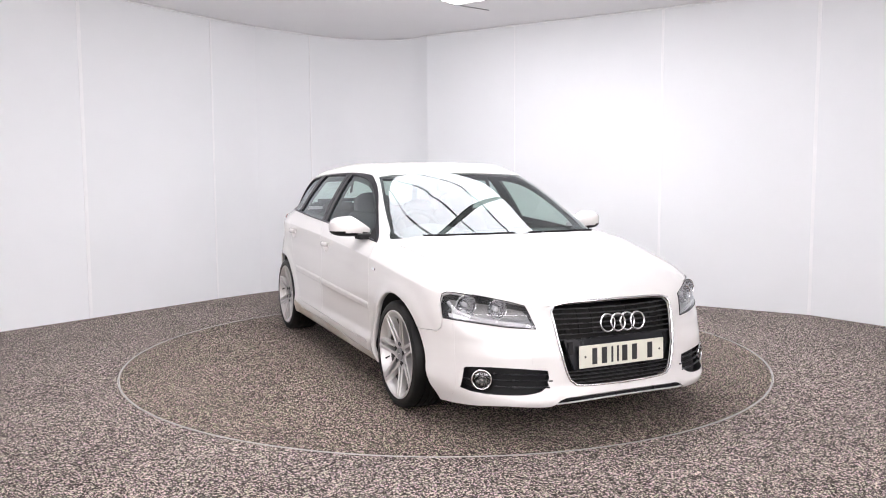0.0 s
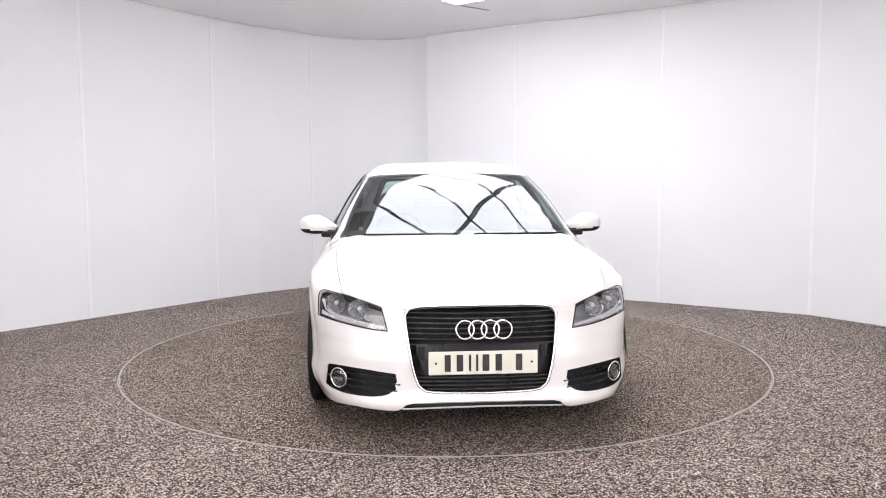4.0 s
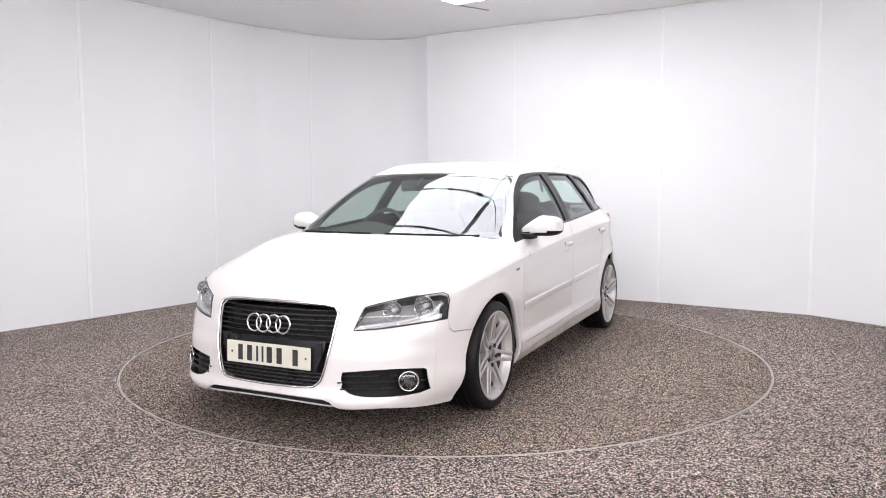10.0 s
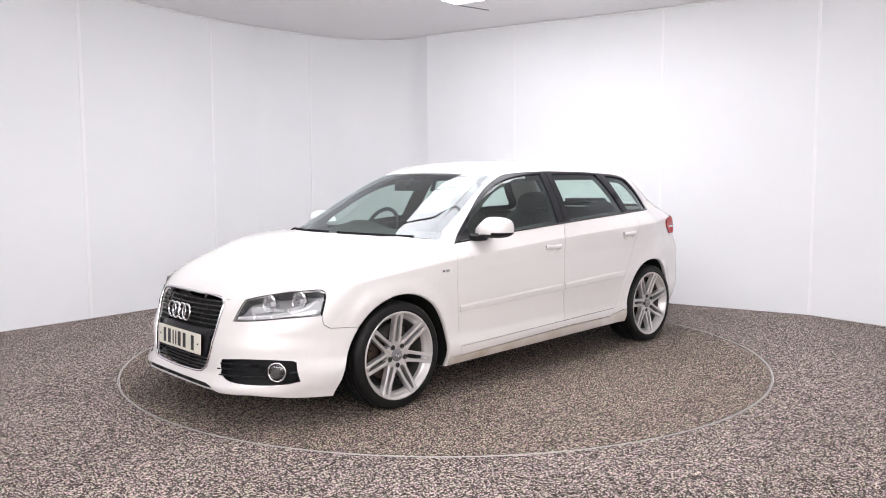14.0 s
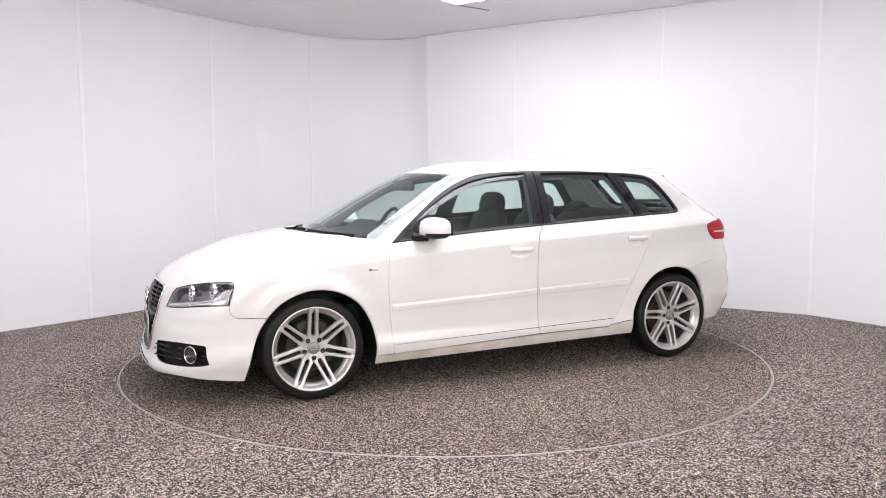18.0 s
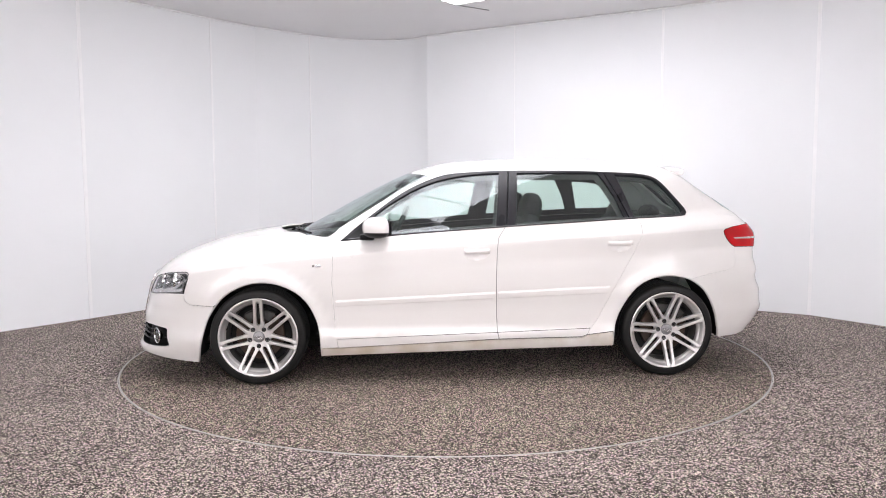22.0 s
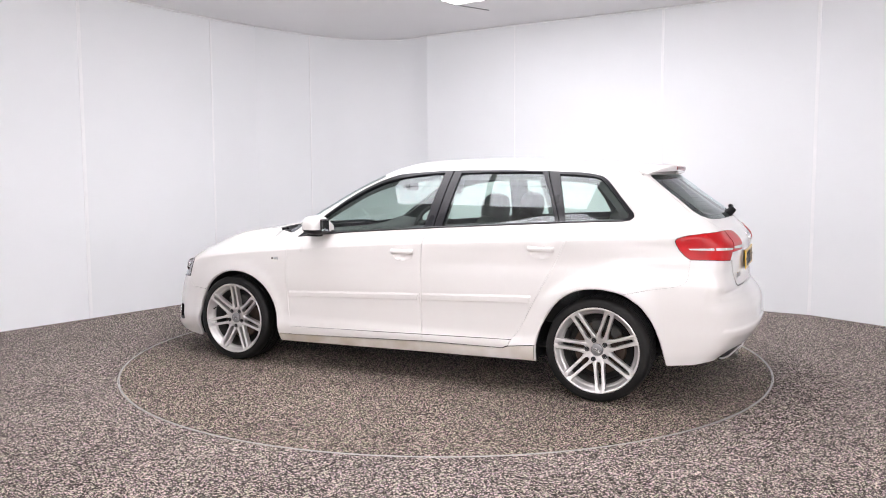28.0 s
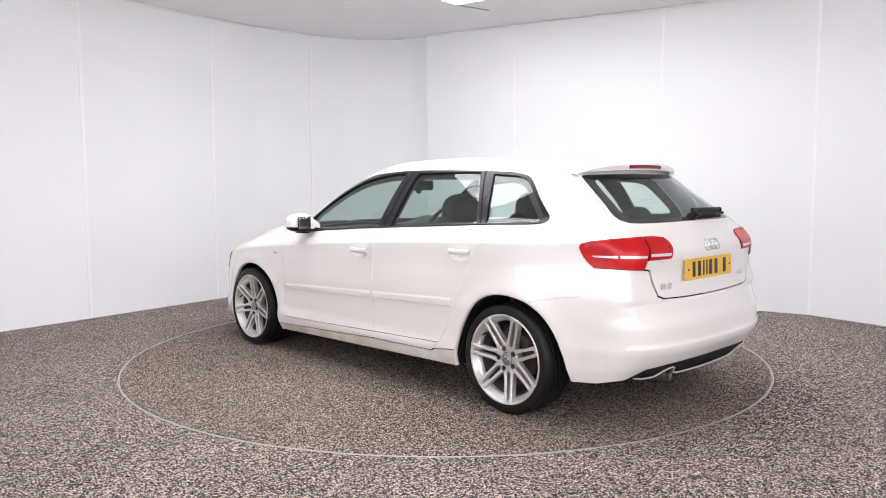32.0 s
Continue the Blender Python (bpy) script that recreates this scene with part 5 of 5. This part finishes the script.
panel("roof_lining", [("top", [(SPOILER_X + .02, .50), (-1.0, .545), (-.4, .555), (.15, .535), (.27, .42), (.33, 0), (.27, -.42), (.15, -.535), (-.4, -.555), (-1.0, -.545), (SPOILER_X + .02, -.50)])], M_LINING, car, lift=-.035, edge=0, gap=0, grid=.08, label="grey roof lining")
for flip in (False, True):
    s = -1 if flip else 1
    card = [(.80, .30), (.83, .60), (.80, .86)] + [(x, z + .004) for x, z in DLO_BOTTOM[1:-1]] + [(-1.46, 1.02), (-1.62, .95), (-1.66, .70), (-1.45, .655), (-1.28, .665), (-1.10, .61), (-.97, .48), (-.92, .30)]
    panel("door_lining", [("side", card)], M_DASH, car, lift=-.075, edge=0, gap=0, grid=.07, flip=flip, label="dark inner door lining")
    gl = [[(x * .985 + .002, 1.11 + (z - 1.11) * .93) for x, z in g] for g in (glasses["front_door"], glasses["rear_door"], qglass)]
    panel("pillar_lining", [("side", DLO, gl)], M_TRIM, car, lift=-.030, edge=0, gap=-.012, grid=.04, flip=flip, label="dark pillar lining")
    ap = [(.86, .735), (.65, .686), (.45, .631), (.22, .563), (.12, .605), (.32, .655), (.52, .710), (.72, .755)]
    panel("pillar_lining", [("top", ap)], M_TRIM, car, lift=-.028, edge=0, gap=-.01, grid=.05, flip=flip)
panel("tailgate_lining", [("tail", [(0, .66), (.42, .67), (.50, .80), (.56, 1.0), (.50, 1.03), (0, 1.028), (-.50, 1.03), (-.56, 1.0), (-.50, .80), (-.42, .67)])], M_TRIM, car, lift=-.04, edge=0, gap=0, grid=.08)

# inner shell that closes the panel gaps, and the floor pan
for flip in (False, True):
    shell = [(.78, .18), (.84, .60), (.80, .86)] + [(x, z - .02) for x, z in DLO_BOTTOM[1:-1]] + [(-1.45, 1.0), (-1.66, .93), (-1.70, .70)] + [(-1.45, .66)] + [p for p in reversed([(x, z + .02) for x, z in ARCH_R if z > .30 and x > -1.45])] + [(-.90, .30), (-.89, .21)]
    panel("inner_shell", [("side", shell)], M_DARK, car, lift=-.022, edge=0, gap=0, grid=.08, flip=flip)
    wing_in = [(.79, .25), (.84, .60), (.80, .86), (1.2, z_at(1.2, .745)), (1.55, z_at(1.55, .72)), (1.70, .68), (1.70, .52)] + [(x, z + .02) for x, z in ARCH_F if z > .42] + [(.92, .42), (.885, .30)]
    panel("inner_shell", [("side", wing_in)], M_DARK, car, lift=-.022, edge=0, gap=0, grid=.08, flip=flip)
panel("inner_shell", [("top", [(x - .0, y * .98) for x, y in bonnet_loop])], M_DARK, car, lift=-.025, edge=0, gap=.01, grid=.1)
tl_back = [(0, .66), (.42, .67), (.50, .78), (.66, .80), (.69, .95), (.40, .97), (0, .97)]
panel("inner_shell", [("tail", tl_back + [(-y, z) for y, z in reversed(tl_back[1:-1])])], M_DARK, car, lift=-.024, edge=0, gap=0, grid=.1)
pan = part("floor_pan", box(bmesh.new(), (3.10, 1.16, .06), pose(.0, 0, .20), .02, 1), M_DARK, car, "dark underbody floor pan")
for nm, size, x, z in (("sill_tray", (1.62, 1.64, .06), 0, .213), ("engine_tray", (.50, 1.0, .05), 1.60, .208), ("boot_floor", (.56, 1.2, .05), -1.66, .28), ("front_subframe", (.62, 1.0, .30), 1.3, .38),
                       ("rear_axle_beam", (.62, 1.0, .26), -1.3, .37), ("radiator_support", (.10, 1.10, .28), 1.86, .37)):
    part(nm, box(bmesh.new(), size, pose(x, 0, z), .02, 1), M_DARK, pan)
bm = bmesh.new()
box(bm, (1.8, 1.42, .03), pose(-.1, 0, .27), .01, 1)
part("cabin_floor", bm, M_DASH, car)
bm = bmesh.new()
box(bm, (.55, 1.15, .03), pose(-1.50, 0, .82), .01, 1)
part("parcel_shelf", bm, M_TRIM, car, "dark parcel shelf")

# dashboard
verts, faces = [], []
ys = np.linspace(-.70, .70, 21)
for y in ys:
    hump = .055 * math.exp(-((y + .36) / .17)**2)
    b = 1 - .25 * (y / .70)**2
    for x, z in ((1.00 * b + .02, .895), (.80 * b, .915), (.62, .925 + hump), (.52, .918 + hump), (.47, .885 + hump * .5), (.46, .80), (.52, .66), (.62, .45)):
        verts.append((x, y, z))
for i in range(20):
    for k in range(7):
        faces.append((i * 8 + k, i * 8 + 8 + k, i * 8 + 9 + k, i * 8 + k + 1))
dash = mesh_object("dashboard", verts, faces, M_DASH, car, True, "dark moulded dashboard")
for y in (-.10, .06, .60, -.63):
    v, f = lathe([(.026, .0), (.034, .002), (.037, -.003), (.037, -.012)], 24)
    m = Matrix.Translation((.466, y, .845)) @ pose(0, 0, 0, 0, 0, 90)
    mesh_object("air_outlet_ring", [m @ Vector(w) for w in v], f, M_CHROME, dash, True, "bright air outlet ring")
bm = bmesh.new()
box(bm, (.35, .20, .28), pose(.30, 0, .50), .03, 2)
part("centre_console", bm, M_DASH, car)

# steering wheel
c0 = Matrix.Translation((.415, -.36, .885)) @ Euler((0, radians(-24), 0)).to_matrix().to_4x4()
pts = [c0 @ Vector((0, .180 * math.cos(a), .180 * math.sin(a))) for a in np.linspace(0, 2 * math.pi, 41)[:-1]]
sw = tube("steering_wheel", pts, .0145, M_DASH, car, True, 10, "black steering wheel", up=(1, 0, 0))
bm = bmesh.new()
box(bm, (.05, .17, .13), c0 @ Matrix.Translation((.02, 0, -.01)), .03, 2)
part("airbag_cover", bm, M_DASH, sw)
for a in (0, 180, 270):
    bm = bmesh.new()
    box(bm, (.018, .11, .034), c0 @ Euler((radians(a), 0, 0)).to_matrix().to_4x4() @ Matrix.Translation((.008, .122, 0)), .008, 1)
    part("wheel_spoke", bm, M_SILVER if a == 270 else M_DASH, sw)


def cushion(name, size, m, parent, bulge=.02, label="", cuts=6):
    """A padded block: a finely cut rounded box with swollen faces."""
    bm = bmesh.new()
    bmesh.ops.create_cube(bm, size=1)
    bmesh.ops.subdivide_edges(bm, edges=bm.edges[:], cuts=cuts, use_grid_fill=True)
    for v in bm.verts:
        c = v.co
        p = [max(-1, min(1, 2 * q)) for q in c]
        k = 5
        r = (sum(abs(q)**k for q in p))**(1 / k)
        b = max(abs(q) for q in p)
        f = b / r if r else 1
        v.co = Vector((p[0] * f * size[0] / 2, p[1] * f * size[1] / 2, p[2] * f * size[2] / 2))
        v.co += Vector(tuple(q * f for q in p)) * bulge * (1 - min(1, sum(q * q for q in p) - b * b))
    bmesh.ops.transform(bm, matrix=m, verts=bm.verts[:])
    return part(name, bm, M_FABRIC, parent, label, True)


for y in (.36, -.36):
    seat = cushion("front_seat", (.52, .50, .16), Matrix.Translation((-.08, y, .44)) @ pose(0, 0, 0, 0, -6, 0), car, .02, "dark grey cloth front seat")
    cushion("backrest", (.13, .49, .62), Matrix.Translation((-.405, y, .72)) @ pose(0, 0, 0, 0, -14, 0), seat, .02)
    cushion("headrest", (.115, .265, .17), Matrix.Translation((-.487, y, 1.068)) @ pose(0, 0, 0, 0, -8, 0), seat, .018)
    for dy in (-.06, .06):
        tube("headrest_post", [(-.475, y + dy, .98), (-.483, y + dy, 1.06)], .006, M_CHROME, seat, n=6)
bench = cushion("rear_seat", (.50, 1.26, .16), pose(-.92, 0, .46, 0, -5, 0), car, .02, "dark grey cloth rear bench seat", 8)
cushion("backrest", (.14, 1.26, .58), pose(-1.22, 0, .74, 0, -20, 0), bench, .02, "", 8)
for y in (.38, -.38):
    cushion("headrest", (.085, .25, .11), Matrix.Translation((-1.31, y, 1.015)) @ pose(0, 0, 0, 0, -12, 0), bench, .016)
bm = bmesh.new()
box(bm, (.035, .235, .075), pose(.37, -.09, 1.222, 0, 0, 12), .012, 2)
rv = part("rear_view_mirror", bm, M_TRIM, car, "dark interior mirror")
bm = bmesh.new()
box(bm, (.10, .03, .03), pose(.39, -.06, 1.238, 0, 35, 0), .006, 1)
part("mirror_stalk", bm, M_TRIM, rv)
# belts behind the front seats
for sd in (1, -1):
    bm = bmesh.new()
    box(bm, (.045, .006, .13), Matrix.Translation((-.33, .575 * sd, 1.235)) @ pose(0, 0, 0, 14 * sd, -8, 0), .002, 1)
    part("seat_belt", bm, M_TRIM, car, "dark seat belt")


# ---------------------------------------------------------------- what moves
TURN = [(0, -64.32), (2, -74.64), (4, -84.91), (6, -95.13), (8, -105.33), (10, -115.5), (12, -125.64), (14, -135.73), (16, -145.76), (18, -155.74),
        (20, -165.67), (22, -175.54), (24, -185.37), (26, -195.2), (28, -205.08), (30, -215.06), (32, -225.24)]
CAR_ON_TABLE = pose(-.0735, .031, 0, 0, 0, -.45)


# at first the car sits a few centimetres off its later place on the table
def motions():
    walk(turntable, [(t, pose(0, 0, 0, 0, 0, a)) for t, a in TURN])
    walk(car, [(t, pose(-.0019 * max(0, 13 - t), 0, 0, 0, 0, a) @ CAR_ON_TABLE) for t, a in TURN])


motions()
